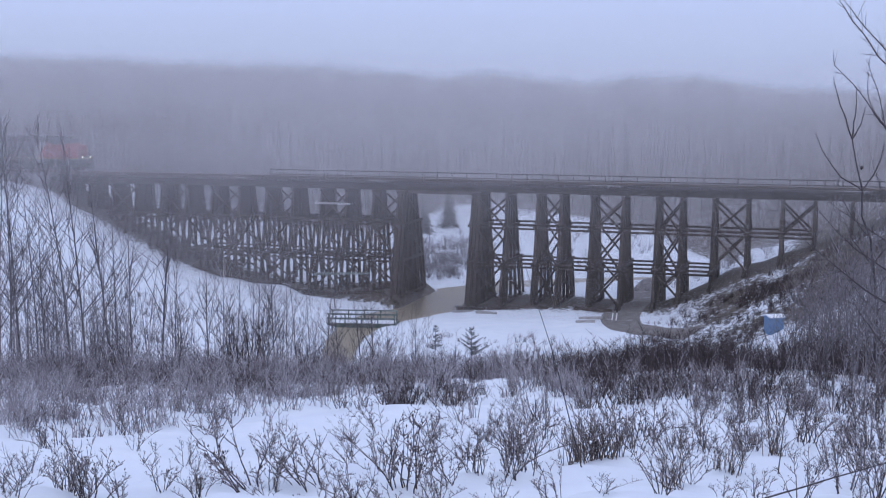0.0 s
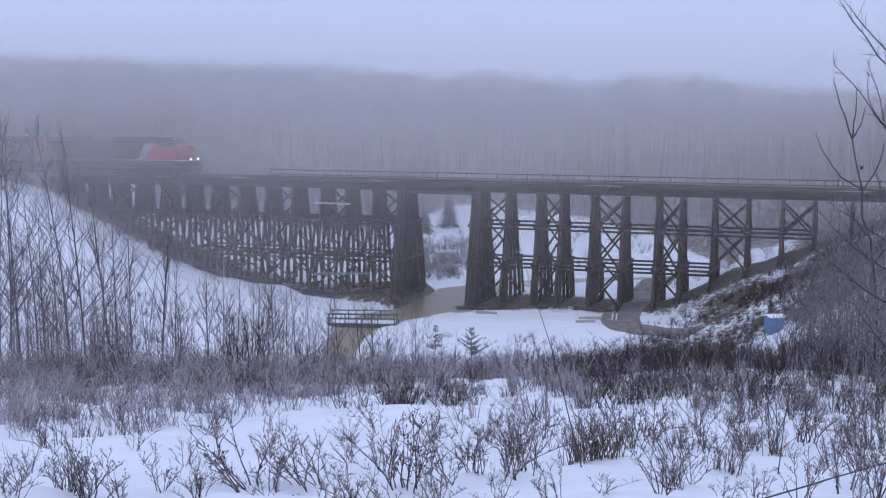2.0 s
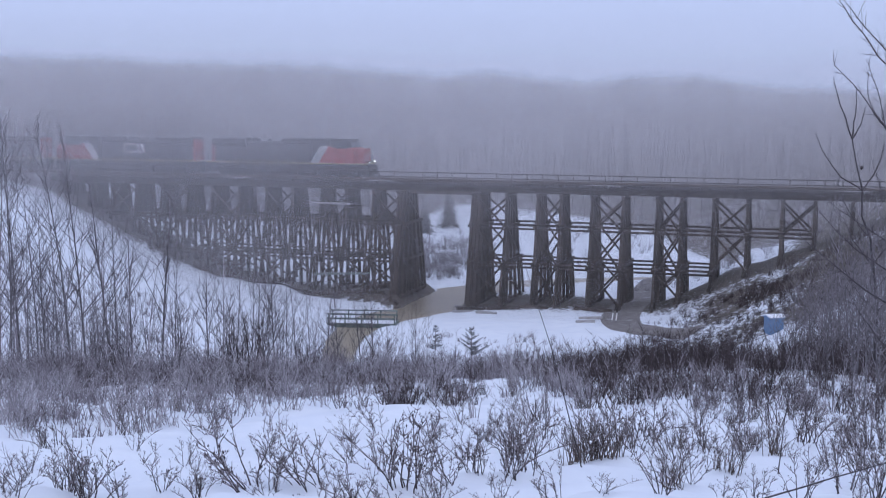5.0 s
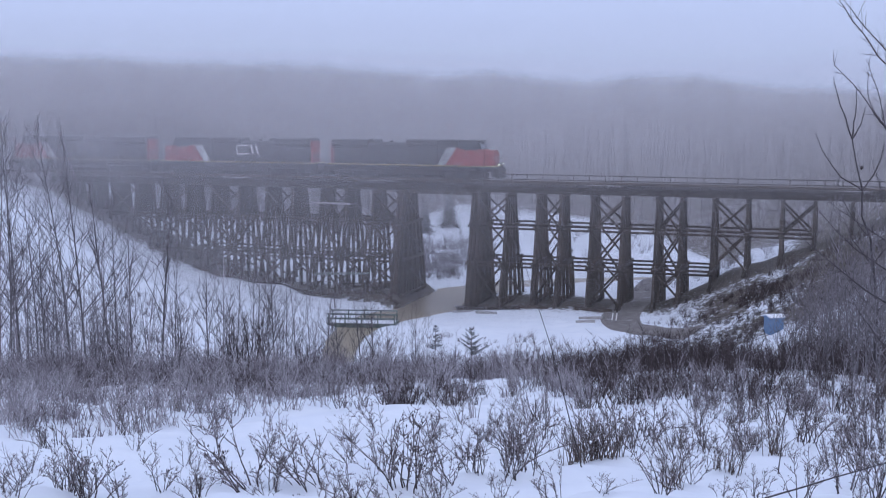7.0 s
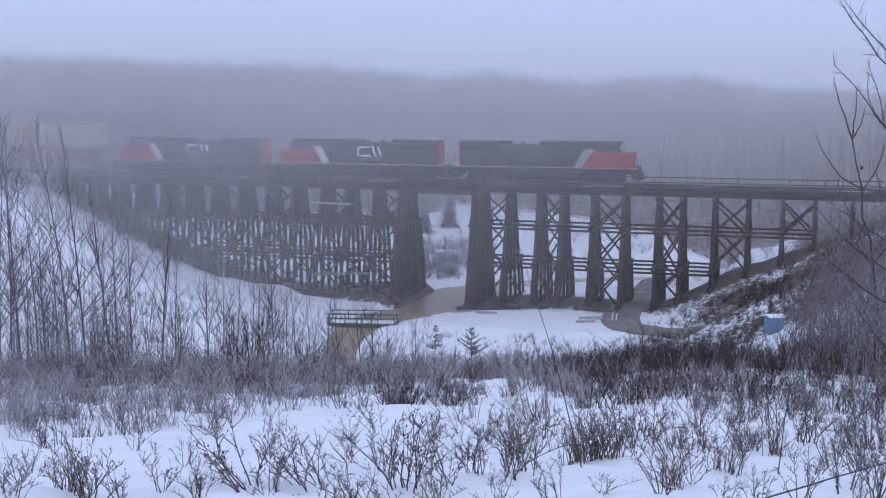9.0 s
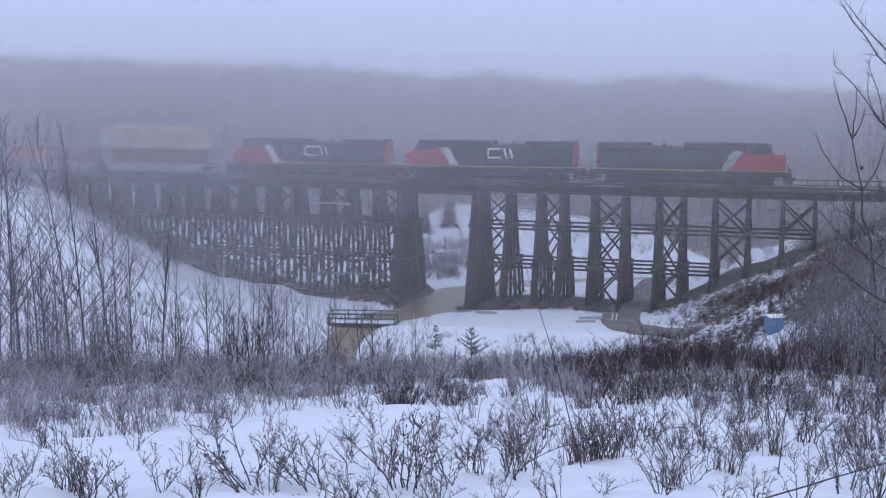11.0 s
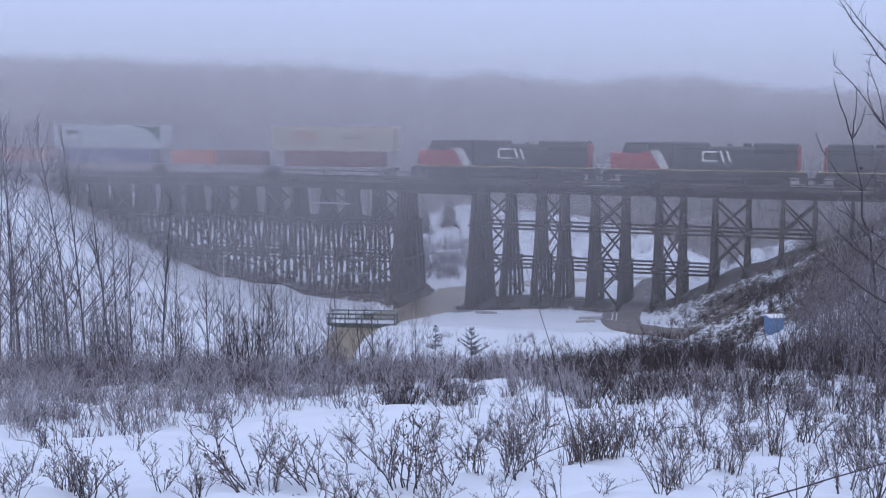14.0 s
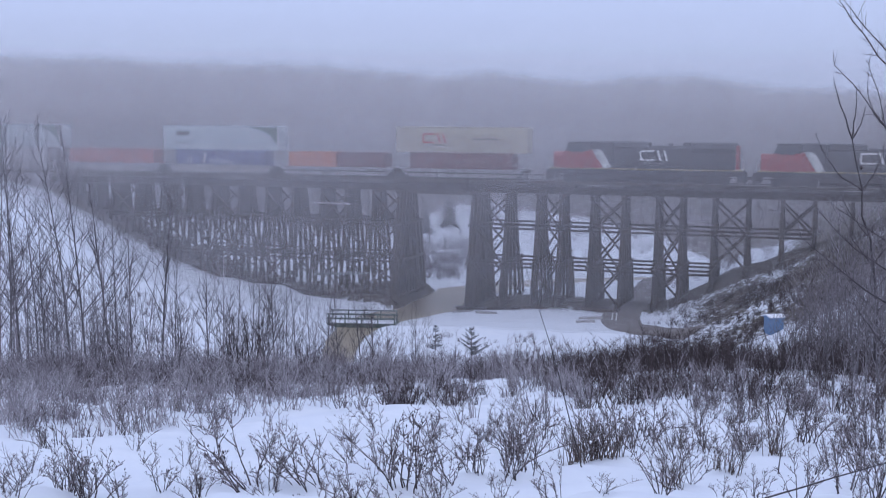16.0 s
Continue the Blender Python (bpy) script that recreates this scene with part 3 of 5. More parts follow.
    for k in (0, 2, 4, 6, 8, 10, 12, 14, 16, 18, 20, 22, 24, 26):
        a, b = BENTS[k], BENTS[k + 1]
        mid_low = max(float(height(*to_world(a, 0))), float(height(*to_world(b, 0))))
        zs = [STRINGER_LOW - 0.5] + [z for z in STOREYS if z > mid_low + 1] + [mid_low + 0.4]
        for za, zb in zip(zs[:-1], zs[1:]):
            if za - zb < 1.0:
                continue
            for n_top in (-1.7, 1.7):
                m = n_top * 1.08
                mid = 0.5 * (za + zb)
                for z_hi, z_lo in ((za, mid), (mid, zb)) if za - zb > 4.6 else ((za, zb),):
                    part("cross_brace", Shape().beam((a, spread_at(m, z_hi), z_hi), (b, spread_at(m, z_lo), z_lo), 0.10, 0.22), TIMBER, bridge)
                    part("cross_brace", Shape().beam((b, spread_at(m, z_hi), z_hi), (a, spread_at(m, z_lo), z_lo), 0.10, 0.22), TIMBER, bridge)
    # deck
    s0, s1 = BENTS[0] - 2.5, BENTS[-1] + 2.5
    for n in (-1.15, -0.75, -0.35, 0.35, 0.75, 1.15, -1.62, 1.62):
        part("stringer", Shape().box(s0, s1, n - 0.11, n + 0.11, STRINGER_LOW, -0.46), TIMBER, bridge)
    for n in (-1.35, -0.45, 0.45, 1.35):
        part("span_girder", Shape().box(-5.4, 4.6, n - 0.17, n + 0.17, STRINGER_LOW - 0.36, STRINGER_LOW - 0.004, 0.02), TIMBER, bridge)
    ties = Shape()
    k = 0
    s = s0
    while s < s1:
        ln = 2.75 if k % 5 == 0 else 1.75 + rng.uniform(-0.03, 0.03)
        ties.box(s, s + 0.22, -ln, 1.75, -0.455 + rng.uniform(-0.01, 0.01), -0.2)
        s += 0.36
        k += 1
    tagged(part("ties", ties, TIMBER_JOINED, bridge), kind="stuff")
    for n in (-1.5, 1.5):
        part("guard_timber", Shape().box(s0, s1, n - 0.1, n + 0.1, -0.198, -0.03), TIMBER, bridge)
    for n in (-0.76, 0.76):
        rail = Shape().prism([(n - 0.07, -0.198), (n + 0.07, -0.198), (n + 0.07, -0.18), (n + 0.015, -0.16), (n + 0.015, -0.05), (n + 0.036, -0.04),
                              (n + 0.036, 0.0), (n - 0.036, 0.0), (n - 0.036, -0.04), (n - 0.015, -0.05), (n - 0.015, -0.16), (n - 0.07, -0.18)], "x", s0 - 75, s1 + 75)
        part("rail", rail, RAIL, bridge)
    s = s0
    while s < s1 - 0.5:
        ln = min(rng.uniform(3.2, 4.4), s1 - s)
        for n in (-2.60, -2.36, -2.12):
            part("walkway_plank", Shape().box(s + 0.02, s + ln - 0.02, n - 0.11, n + 0.11, -0.198, -0.14 + rng.uniform(0, 0.015)),
                 BOARD if rng.random() < 0.16 else TIMBER, bridge)
        s += ln
    s = -21.3
    while s < s1:
        part("railing_post", Shape().box(s - 0.05, s + 0.05, -2.78, -2.70, -0.45, 0.95), TIMBER, bridge)
        s += 1.75
    for z in (0.36, 0.90):
        part("handrail", Shape().box(-21.4, s1, -2.695, -2.64, z - 0.055, z + 0.055), TIMBER, bridge)
    part("repair_plank", Shape().box(-15.5, -11.2, -2.55, -2.30, -3.05, -2.86), BOARD, bridge, "pale loose plank nailed across the bents")
    part("work_platform", Shape().beam((-14.2, -5.9, -10.9), (-7.6, -5.6, -10.6), 1.3, 0.12), GREEN_BOARD, bridge, "weathered plank staging on the lower bents")
    return bridge


def build_banks():
    """Embankments that carry the track on from both ends of the trestle."""
    for a, b, label in ((-150, BENTS[0] - 1.2, "snow-dusted ballast embankment leading on to the trestle"), (BENTS[-1] + 1.2, 130, "brushy ballast embankment leading off the trestle")):
        ss, ww = np.meshgrid(np.linspace(a, b, 60), np.array([-13, -9, -5.5, -3.2, -2.4, 0, 2.4, 3.2, 5.5, 9, 13.0]), indexing="ij")
        xx, yy = to_world(ss, ww)
        crown = np.interp(np.abs(ww), [0, 2.4, 3.2, 5.5, 9, 13], [-0.22, -0.25, -0.55, -2.0, -4.3, -7.0])
        zz = np.minimum(crown, 9) + 0.06 * ripple(xx, yy, 2.5, 3, 2)
        ob = new("embankment", sheet("embankment", xx, yy, zz, BALLAST))
        tagged(ob, label, "embankment", kind="structure")


# ---- the train ----
def bogie(parent, x, axles, gap, r=0.5):
    """A truck: side frames, a bolster and axles with two wheels each. Returns the axles."""
    body = Shape()
    half = gap * (axles - 1) / 2 + 0.5
    for y in (-1.08, 1.08):
        body.prism([(x - half, 0.42), (x - half + 0.25, 0.20), (x + half - 0.25, 0.20), (x + half, 0.42), (x + half, 0.78), (x + half * 0.4, 0.92), (x - half * 0.4, 0.92), (x - half, 0.78)],
                   "y", y - 0.07, y + 0.07)
        for k in range(axles):
            ax = x + (k - (axles - 1) / 2) * gap
            body.box(ax - 0.16, ax + 0.16, y - 0.13, y + 0.13, 0.36, 0.68)
    body.box(x - 0.3, x + 0.3, -1.0, 1.0, 0.55, 0.95)
    part("truck_frame", body, UNDER, parent)
    out = []
    for k in range(axles):
        ax = x + (k - (axles - 1) / 2) * gap
        sh = Shape()
        for y in (-0.76, 0.76):
            sh.disc(0, y, 0, r, 0.13, "y", 18)
            sh.disc(0, y * 0.92, 0, r + 0.03, 0.03, "y", 18)
        sh.disc(0, 0, 0, 0.09, 1.5, "y", 8)
        for y in (-0.83, 0.83):
            sh.box(-0.05, 0.05, y - 0.02, y + 0.02, -r * 0.7, r * 0.7)
        out.append(part("wheelset", sh, UNDER, parent, at=pose(ax, 0, r)))
    return out


def emblem(parent, x0, z0, w, h, y, mat, mirror=False):
    """A plain mark of one open bracket and two slanting bars in one colour."""
    t = h * 0.15
    y0, y1 = (y - 0.012, y + 0.01)
    sh = Shape()
    m = x0 + w * 0.50
    c = t * 0.9
    sh.prism([(m, z0), (m, z0 + t), (x0 + t + c * 0.5, z0 + t), (x0 + t, z0 + t + c * 0.5), (x0 + t, z0 + h - t - c * 0.5), (x0 + t + c * 0.5, z0 + h - t),
              (m, z0 + h - t), (m, z0 + h), (x0 + c, z0 + h), (x0, z0 + h - c), (x0, z0 + c), (x0 + c, z0)], "y", y0, y1)
    for k in (0.58, 0.80):
        e0 = x0 + w * k
        sh.prism([(e0, z0 + h), (e0 + t * 1.2, z0 + h), (e0 + t * 1.2 + w * 0.12, z0), (e0 + w * 0.12, z0)], "y", y0, y1)
    if mirror:
        sh.v = [(2 * x0 + w - x, yy, z) for x, yy, z in sh.v]
    mark = part("emblem", sh, mat, parent)
    bars = Shape()
    for k in range(8):
        bars.box(x0 + w * k / 8, x0 + w * (k + 0.6) / 8, y0, y1, z0 - h * 0.26, z0 - h * 0.15)
    part("lettering", bars, FADED_MARK, mark)
    return mark


def locomotive(name, label, faded=False):
    """A six-axle road diesel, nose towards +x, couplers at x = 11.2 and -11.2."""
    loco = new(name)
    tagged(loco, label, "locomotive", group="locomotives of the train")
    wheels = bogie(loco, 6.6, 3, 1.85) + bogie(loco, -6.6, 3, 1.85)
    part("underframe", Shape().box(-10.5, 10.5, -1.5, 1.5, 1.05, 1.62, 0.05), UNDER, loco)
    part("sill_stripe", Shape().box(-10.4, 10.4, -1.53, 1.53, 1.625, 1.695), YELLOW, loco, "thin yellow sill stripe")
    part("fuel_tank", Shape().prism([(-1.45, 0.6), (-1.15, 0.18), (1.15, 0.18), (1.45, 0.6), (1.45, 1.2), (-1.45, 1.2)], "x", -4.15, 4.1), UNDER, loco)
    part("pilot", Shape().prism([(10.5, 0.25), (10.9, 0.35), (10.75, 1.5), (10.4, 1.5)], "y", -1.45, 1.45), UNDER, loco)
    part("rear_pilot", Shape().prism([(-10.5, 0.3), (-10.8, 0.4), (-10.7, 1.5), (-10.4, 1.5)], "y", -1.45, 1.45), UNDER, loco)
    for x0, x1 in ((10.6, 11.19), (-11.19, -10.6)):
        part("coupler", Shape().box(x0, x1, -0.16, 0.16, 0.72, 1.02, 0.03), UNDER, loco)
    # long hood
    hood = Shape().prism([(-1.05, 1.70), (1.05, 1.70), (1.05, 3.95), (0.8, 4.2), (-0.8, 4.2), (-1.05, 3.95)], "x", -9.6, 5.9)
    part("hood", hood, LOCO_BLACK, loco)
    rad = Shape().prism([(-1.05, 3.5), (-1.55, 3.95), (-1.55, 4.45), (-1.35, 4.58), (1.35, 4.58), (1.55, 4.45), (1.55, 3.95), (1.05, 3.5)], "x", -9.65, -5.2)
    part("radiator_wing", rad, LOCO_BLACK, loco)
    part("inverter_cabinet", Shape().box(3.4, 5.95, -1.5, 1.5, 1.72, 4.62, 0.12), LOCO_BLACK, loco)
    part("dynamic_brake_hatch", Shape().box(-0.5, 3.38, -1.3, 1.3, 3.9, 4.62, 0.14), LOCO_BLACK, loco)
    part("exhaust_stack", Shape().box(-4.9, -4.0, -0.45, 0.45, 4.18, 4.58, 0.05), LOCO_BLACK, loco)
    part("horn", Shape().disc(-2.65, 0, 4.36, 0.15, 0.5, "x", 10), UNDER, loco)
    for k in range(8):
        x = -8.9 + k * 1.15
        part("hood_door", Shape().box(x, x + 1.0, -1.085, -1.045, 1.9, 3.4, 0.012), LOCO_BLACK, loco)
        part("hood_door", Shape().box(x, x + 1.0, 1.045, 1.085, 1.9, 3.4, 0.012), LOCO_BLACK, loco)
    part("rear_panel", Shape().box(-9.95, -9.66, -1.06, 1.06, 1.70, 4.3, 0.05), LOCO_RED, loco, "red rear hood end")
    # white slash between the black hood and the red cab
    for y in (-1.51, 1.51):
        part("white_slash", Shape().prism([(5.75, 3.75), (4.85, 3.75), (4.55, 3.6), (4.1, 2.8), (3.5, 1.74), (4.45, 1.74)], "y", y - 0.012, y + 0.012), FADED_SLASH if faded else GRIMY_WHITE, loco, "white diagonal slash")
        part("red_side", Shape().prism([(5.99, 3.75), (5.76, 3.75), (4.47, 1.74), (5.99, 1.74)], "y", y - 0.01, y + 0.01), LOCO_RED, loco)
    cab = Shape().prism([(6.0, 1.70), (9.0, 1.70), (9.0, 3.3), (8.72, 3.56), (6.0, 3.56)], "y", -1.5, 1.5)
    part("cab", cab, LOCO_RED, loco, "red cab")
    part("cab_top", Shape().prism([(6.0, 3.563), (8.72, 3.563), (8.45, 4.25), (8.2, 4.44), (6.0, 4.44)], "y", -1.47, 1.47), LOCO_BLACK, loco, "black upper cab")
    part("cab_roof", Shape().box(5.97, 8.5, -1.42, 1.42, 4.44, 4.60, 0.06), LOCO_BLACK, loco)
    nose = Shape().prism([(-1.15, 1.72), (1.15, 1.72), (1.15, 3.0), (0.85, 3.45), (-0.85, 3.45), (-1.15, 3.0)], "x", 8.95, 10.05)
    part("nose", nose, LOCO_RED, loco, "red nose")
    for y in (-1.505, 1.505):
        part("cab_window", Shape().box(6.6, 7.35, y - 0.02, y + 0.02, 3.45, 4.1), GLASS, loco)
        part("cab_window", Shape().box(7.5, 8.2, y - 0.02, y + 0.02, 3.45, 4.1), GLASS, loco)
    for y in (-0.75, 0.75):
        part("windscreen", Shape().prism([(8.66, 3.64), (8.71, 3.66), (8.51, 4.18), (8.46, 4.16)], "y", y - 0.55, y + 0.55), GLASS, loco)
    # handrails and stanchions
    for y in (-1.5, 1.5):
        rail = Shape()
        rail.beam((-10.3, y, 2.62), (3.2, y, 2.62), 0.035, 0.035)
        part("side_handrail", rail, LOCO_BLACK, loco)
        for k in range(10):
            x = -10.3 + k * 1.5
            part("stanchion", Shape().box(x - 0.02, x + 0.02, y - 0.02, y + 0.02, 1.70, 2.62), LOCO_BLACK, loco)
    for x in (10.35, -10.35):
        for y in (-1.3, -0.5, 0.5, 1.3):
            part("end_stanchion", Shape().box(x - 0.025, x + 0.025, y - 0.025, y + 0.025, 1.65, 2.75), SILVER, loco)
        part("end_rail", Shape().box(x - 0.025, x + 0.025, -1.3, 1.3, 2.70, 2.75), SILVER, loco)
    for y in (-1.3, 1.3):
        for x in (10.2, -10.2):
            part("step_well", Shape().box(x - 0.3, x + 0.3, y - 0.2, y + 0.2, 0.45, 1.4), UNDER, loco)
    return loco, wheels


def lamps(loco):
    for name, x, z, r, ys in (("ditch_light", 10.62, 1.88, 0.10, (-0.9, 0.9)), ("headlight", 8.62, 4.30, 0.055, (-0.12, 0.12))):
        for y in ys:
            lamp = part(name, Shape().disc(x, y, z, r, 0.02, "x", 12), LAMP if x > 10 else DIM_LAMP, loco, "lit " + name.replace("_", " "))
            part("housing", Shape().ring(x - 0.025, y, z, r + 0.025, r + 0.003, 0.12), UNDER, lamp)
        part("lamp_bracket", Shape().box(x - 0.2, x - 0.066, min(ys) - 0.1, max(ys) + 0.1, z - 0.1, z + 0.1), UNDER, loco)


def container(name, label, length, tall, mat, ribs=True):
    """A corrugated freight box. Returns its Empty, which stands at the box's base."""
    box = new(name)
    tagged(box, label, "container", group="containers on the train")
    half = length / 2
    body = Shape().box(-half, half, -1.18, 1.18, 0.06, tall - 0.06, 0.02)
    part("shell", body, mat, box)
    n = int(length / 0.42)
    rib = Shape()
    for k in range(n):
        rx = -half + 0.2 + k * (length - 0.4) / n
        for y in (-1, 1):
            rib.box(rx, rx + 0.2, y * 1.20 - 0.022, y * 1.20 + 0.022, 0.16, tall - 0.14)
    if ribs:
        part("corrugation", rib, mat, box)
    frame_ = Shape()
    for xx in (-half, half - 0.12):
        for y in (-1.22, 1.10):
            frame_.box(xx, xx + 0.12, y, y + 0.12, 0, tall)
    for y in (-1.225, 1.125):
        frame_.box(-half, half, y, y + 0.1, tall - 0.13, tall + 0.002).box(-half, half, y, y + 0.1, 0, 0.15)
    part("corner_frame", frame_, mat, box)
    for y in (-0.9, -0.35, 0.35, 0.9):
        part("door_rod", Shape().beam((-half - 0.03, y, 0.1), (-half - 0.03, y, tall - 0.1), 0.04, 0.04), SILVER, box)
    return box


def well_car(name, label):
    """One platform of an articulated well car, 15.4 m long, with one truck under its left end."""
    car = new(name)
    tagged(car, label, "well car", group="well cars of the train")
    for y in (-1.42, 1.42):
        sh = Shape().prism([(-6.5, 0.38), (6.5, 0.38), (6.9, 0.9), (7.3, 1.28), (-7.3, 1.28), (-6.9, 0.9)], "y", y - 0.05, y + 0.05)
        part("side_sill", sh, SILVER, car)
        for z in (0.36, 1.25):
            part("chord", Shape().box(-7.0 + (z < 1) * 0.6, 7.0 - (z < 1) * 0.6, y - 0.11, y + 0.11, z - 0.06, z + 0.06), SILVER, car)
        for k in range(9):
            x = -6.0 + 1.5 * k
            part("side_rib", Shape().box(x - 0.05, x + 0.05, y - 0.09, y + 0.09, 0.42, 1.2), SILVER, car)
    part("well_floor", Shape().box(-6.6, 6.6, -1.36, 1.36, 0.16, 0.38), UNDER, car)
    for x0, x1 in ((-7.65, -6.4), (6.4, 7.65)):
        part("end_platform", Shape().prism([(x0, 0.95), (x1, 0.95), (x1, 1.2), (x0, 1.2)], "y", -1.3, 1.3), UNDER, car)
    part("brake_wheel", Shape().disc(-7.4, -1.0, 1.7, 0.28, 0.05, "x", 14), UNDER, car)
    return car, bogie(car, -7.7, 2, 1.75, r=0.46)


FRONT, SPEED, GAIN = -47.6, 7.842, 0.0051


def train_s(t):
    """How far along the track the front coupler is at t seconds."""
    return FRONT + SPEED * t + GAIN * t * t


TRAIN = []
WHEELS = []


def roll_in(ob, behind, z=0.0, turned=False, y=0.0):
    """Marks a thing as carried by the train, its middle so far behind the front coupler."""
    TRAIN.append((ob, behind, z, 180 if turned else 0, y))


def build_train():
    lead, w = locomotive("locomotive", "black and red diesel locomotive leading with lit headlights", True)
    lamps(lead)
    emblem(lead, -1.7, 2.5, 1.5, 0.9, -1.10, FADED_MARK)
    roll_in(lead, 11.75)
    WHEELS.extend((x, 1) for x in w)
    for k, label in ((1, "black locomotive with red cab and white slash, running backwards"), (2, "black and red locomotive coupled before the container cars")):
        loco, w = locomotive("locomotive", label)
        emblem(loco, (-2.95, -2.6)[k - 1], 2.55, 3.12, 1.18, 1.10, LOCO_WHITE, True)
        roll_in(loco, (34.0, 56.3)[k - 1], turned=True)
        WHEELS.extend((x, -1) for x in w)
    first = 77.2
    boxes = (
        [("beige long container with a red emblem stacked on a maroon one", 15.6, 3.16, 2.88, BEIGE, 0.0), ("maroon container low in a well car", 12.19, 0.40, 2.74, MAROON, 0.0)],
        [("orange short container low in a well car", 6.06, 0.40, 2.59, ORANGE, -3.1), ("dark maroon short container beside an orange one", 6.06, 0.40, 2.59, MAROON, 3.1)],
        [("pale teal long container with a dark green swoosh", 15.7, 3.10, 2.88, PALE, 0.05), ("deep blue container with white scrawl low in a well car", 12.19, 0.40, 2.68, BLUE_BOX, 0.0)],
        [("faded red container low in a well car", 12.19, 0.40, 2.62, RED_BOX, 0.0)],
        [("pale teal long container stacked on a grey one", 15.7, 3.10, 2.88, PALE, 0.05), ("grey container low in a well car", 12.19, 0.40, 2.68, SILVER, 0.0)],
    )
    for k, stack in enumerate(boxes):
        behind = first + 15.4 * k
        car, w = well_car("well_car", "dusty grey well car carrying stacked containers" if len(stack) > 1 and k != 1 else "dusty grey well car carrying low containers")
        roll_in(car, behind)
        WHEELS.extend((x, 1) for x in w)
        for label, length, z, tall, mat, off in stack:
            ob = container("container", label, length, tall, mat, ribs=mat is not PALE)
            roll_in(ob, behind - off, z)
            if mat is BEIGE:
                emblem(ob, -4.6, 1.05, 2.9, 1.15, -1.25, RED_MARK)
                part("lettering", Shape().box(1.4, 4.4, -1.247, -1.22, 1.5, 1.62), UNDER, ob)
            if mat is PALE:
                sw = Shape().prism([(7.7, 2.75), (3.5, 2.75), (5.1, 2.5), (6.2, 2.1), (7.05, 1.45), (7.7, 0.5)], "y", -1.262, -1.19)
                part("swoosh", sw, GREEN_BOX, ob, "dark green swoosh")
                part("edge_strip", Shape().box(7.72, 7.83, -1.262, -1.19, 0.15, 2.75), WHITE_MARK, ob, "white upright strip")
                part("lettering", Shape().box(-6.0, -4.2, -1.247, -1.19, 1.7, 2.2).box(-6.0, -4.0, -1.247, -1.19, 0.7, 0.85), UNDER, ob)
            if mat is BLUE_BOX:
                marks = Shape()
                # place, height and width of each plain upright bar
                for x, tall_, wide_ in ((-4.5, 0.85, 0.14), (-4.0, 0.8, 0.4), (-2.2, 1.35, 0.5), (-1.3, 0.6, 0.12), (-1.0, 0.6, 0.12), (-0.5, 1.0, 0.12), (-0.1, 0.5, 0.12), (0.3, 0.5, 0.12), (0.6, 0.5, 0.12), (1.0, 0.5, 0.2), (1.5, 0.5, 0.12), (1.9, 0.5, 0.12), (2.4, 0.45, 0.2)):
                    marks.beam((x, -1.245, 1.0), (x + 0.2 * tall_, -1.245, 1.0 + tall_), wide_, 0.06)
                part("scrawl", marks, WHITE_MARK, ob, "thin white scrawled bars")


# ---- plants ----
def stem(segs, rng, p, d, length, r, steps, wander, lift=0.0):
    """A crooked tapering stem. Returns the points along it."""
    pts = [Vector(p)]
    d = Vector(d).normalized()
    for k in range(steps):
        d = (d + Vector((rng.gauss(0, wander), rng.gauss(0, wander), rng.gauss(0, wander * 0.6) + lift))).normalized()
        q = pts[-1] + d * (length / steps)
        a, b = r * (1 - 0.85 * k / steps), r * (1 - 0.85 * (k + 1) / steps)
        segs.append((*pts[-1], *q, a, b))
        pts.append(q)
    return pts, d


def shrub_segments(rng, tall, stems, r, lean, twigs, tilt=0.0):
    """A many-stemmed bare shrub, its stems leaning to one side by tilt. Returns the rows of its stems and buds, and of its twigs."""
    segs, fine, ends = [], [], []
    for _ in range(stems):
        a = rng.uniform(0, 6.28)
        t = rng.uniform(0.03, lean)
        h = tall * rng.uniform(0.5, 1.08)
        p = (rng.gauss(0, 0.09), rng.gauss(0, 0.09), -0.15)
        pts, _ = stem(segs, rng, p, (math.cos(a) * t + tilt, math.sin(a) * t, 1), (h + 0.15) * (1 + 0.3 * tilt * tilt), r * rng.uniform(0.7, 1.15), 7, 0.15, 0.02)
        for _ in range(twigs):
            k = rng.randint(2, 6)
            b = pts[k].lerp(pts[k + 1], rng.random()) if k < 6 else pts[k]
            along = (pts[k] - pts[k - 1]).normalized()
            side = Vector((rng.gauss(0, 1), rng.gauss(0, 1), rng.gauss(0.1, 0.5))).normalized()
            tp, _ = stem(fine, rng, b, along + side * rng.uniform(0.5, 1.1), h * rng.uniform(0.12, 0.34), r * 0.62, 3, 0.22, 0.05)
            ends.append(tp[-1])
            for _ in range(rng.choice((1, 2, 2, 3))):
                j = rng.randint(1, 2)
                side = Vector((rng.gauss(0, 1), rng.gauss(0, 1), rng.gauss(0.4, 0.5))).normalized()
                t3, _ = stem(fine, rng, tp[j], (tp[j] - tp[j - 1]).normalized() + side, h * rng.uniform(0.05, 0.14), r * 0.5, 1, 0.2)
                ends.append(t3[-1])
        ends.append(pts[-1])
    for p in ends:
        if rng.random() < 0.2:
            size = rng.uniform(0.010, 0.018)
            m = p + Vector((rng.gauss(0, 0.3), rng.gauss(0, 0.3), 1)) * size
            q = m + Vector((rng.gauss(0, 0.3), rng.gauss(0, 0.3), 1)) * size
            segs += [(*p, *m, size * 0.4, size * 0.7), (*m, *q, size * 0.7, size * 0.05)]
    return segs, fine


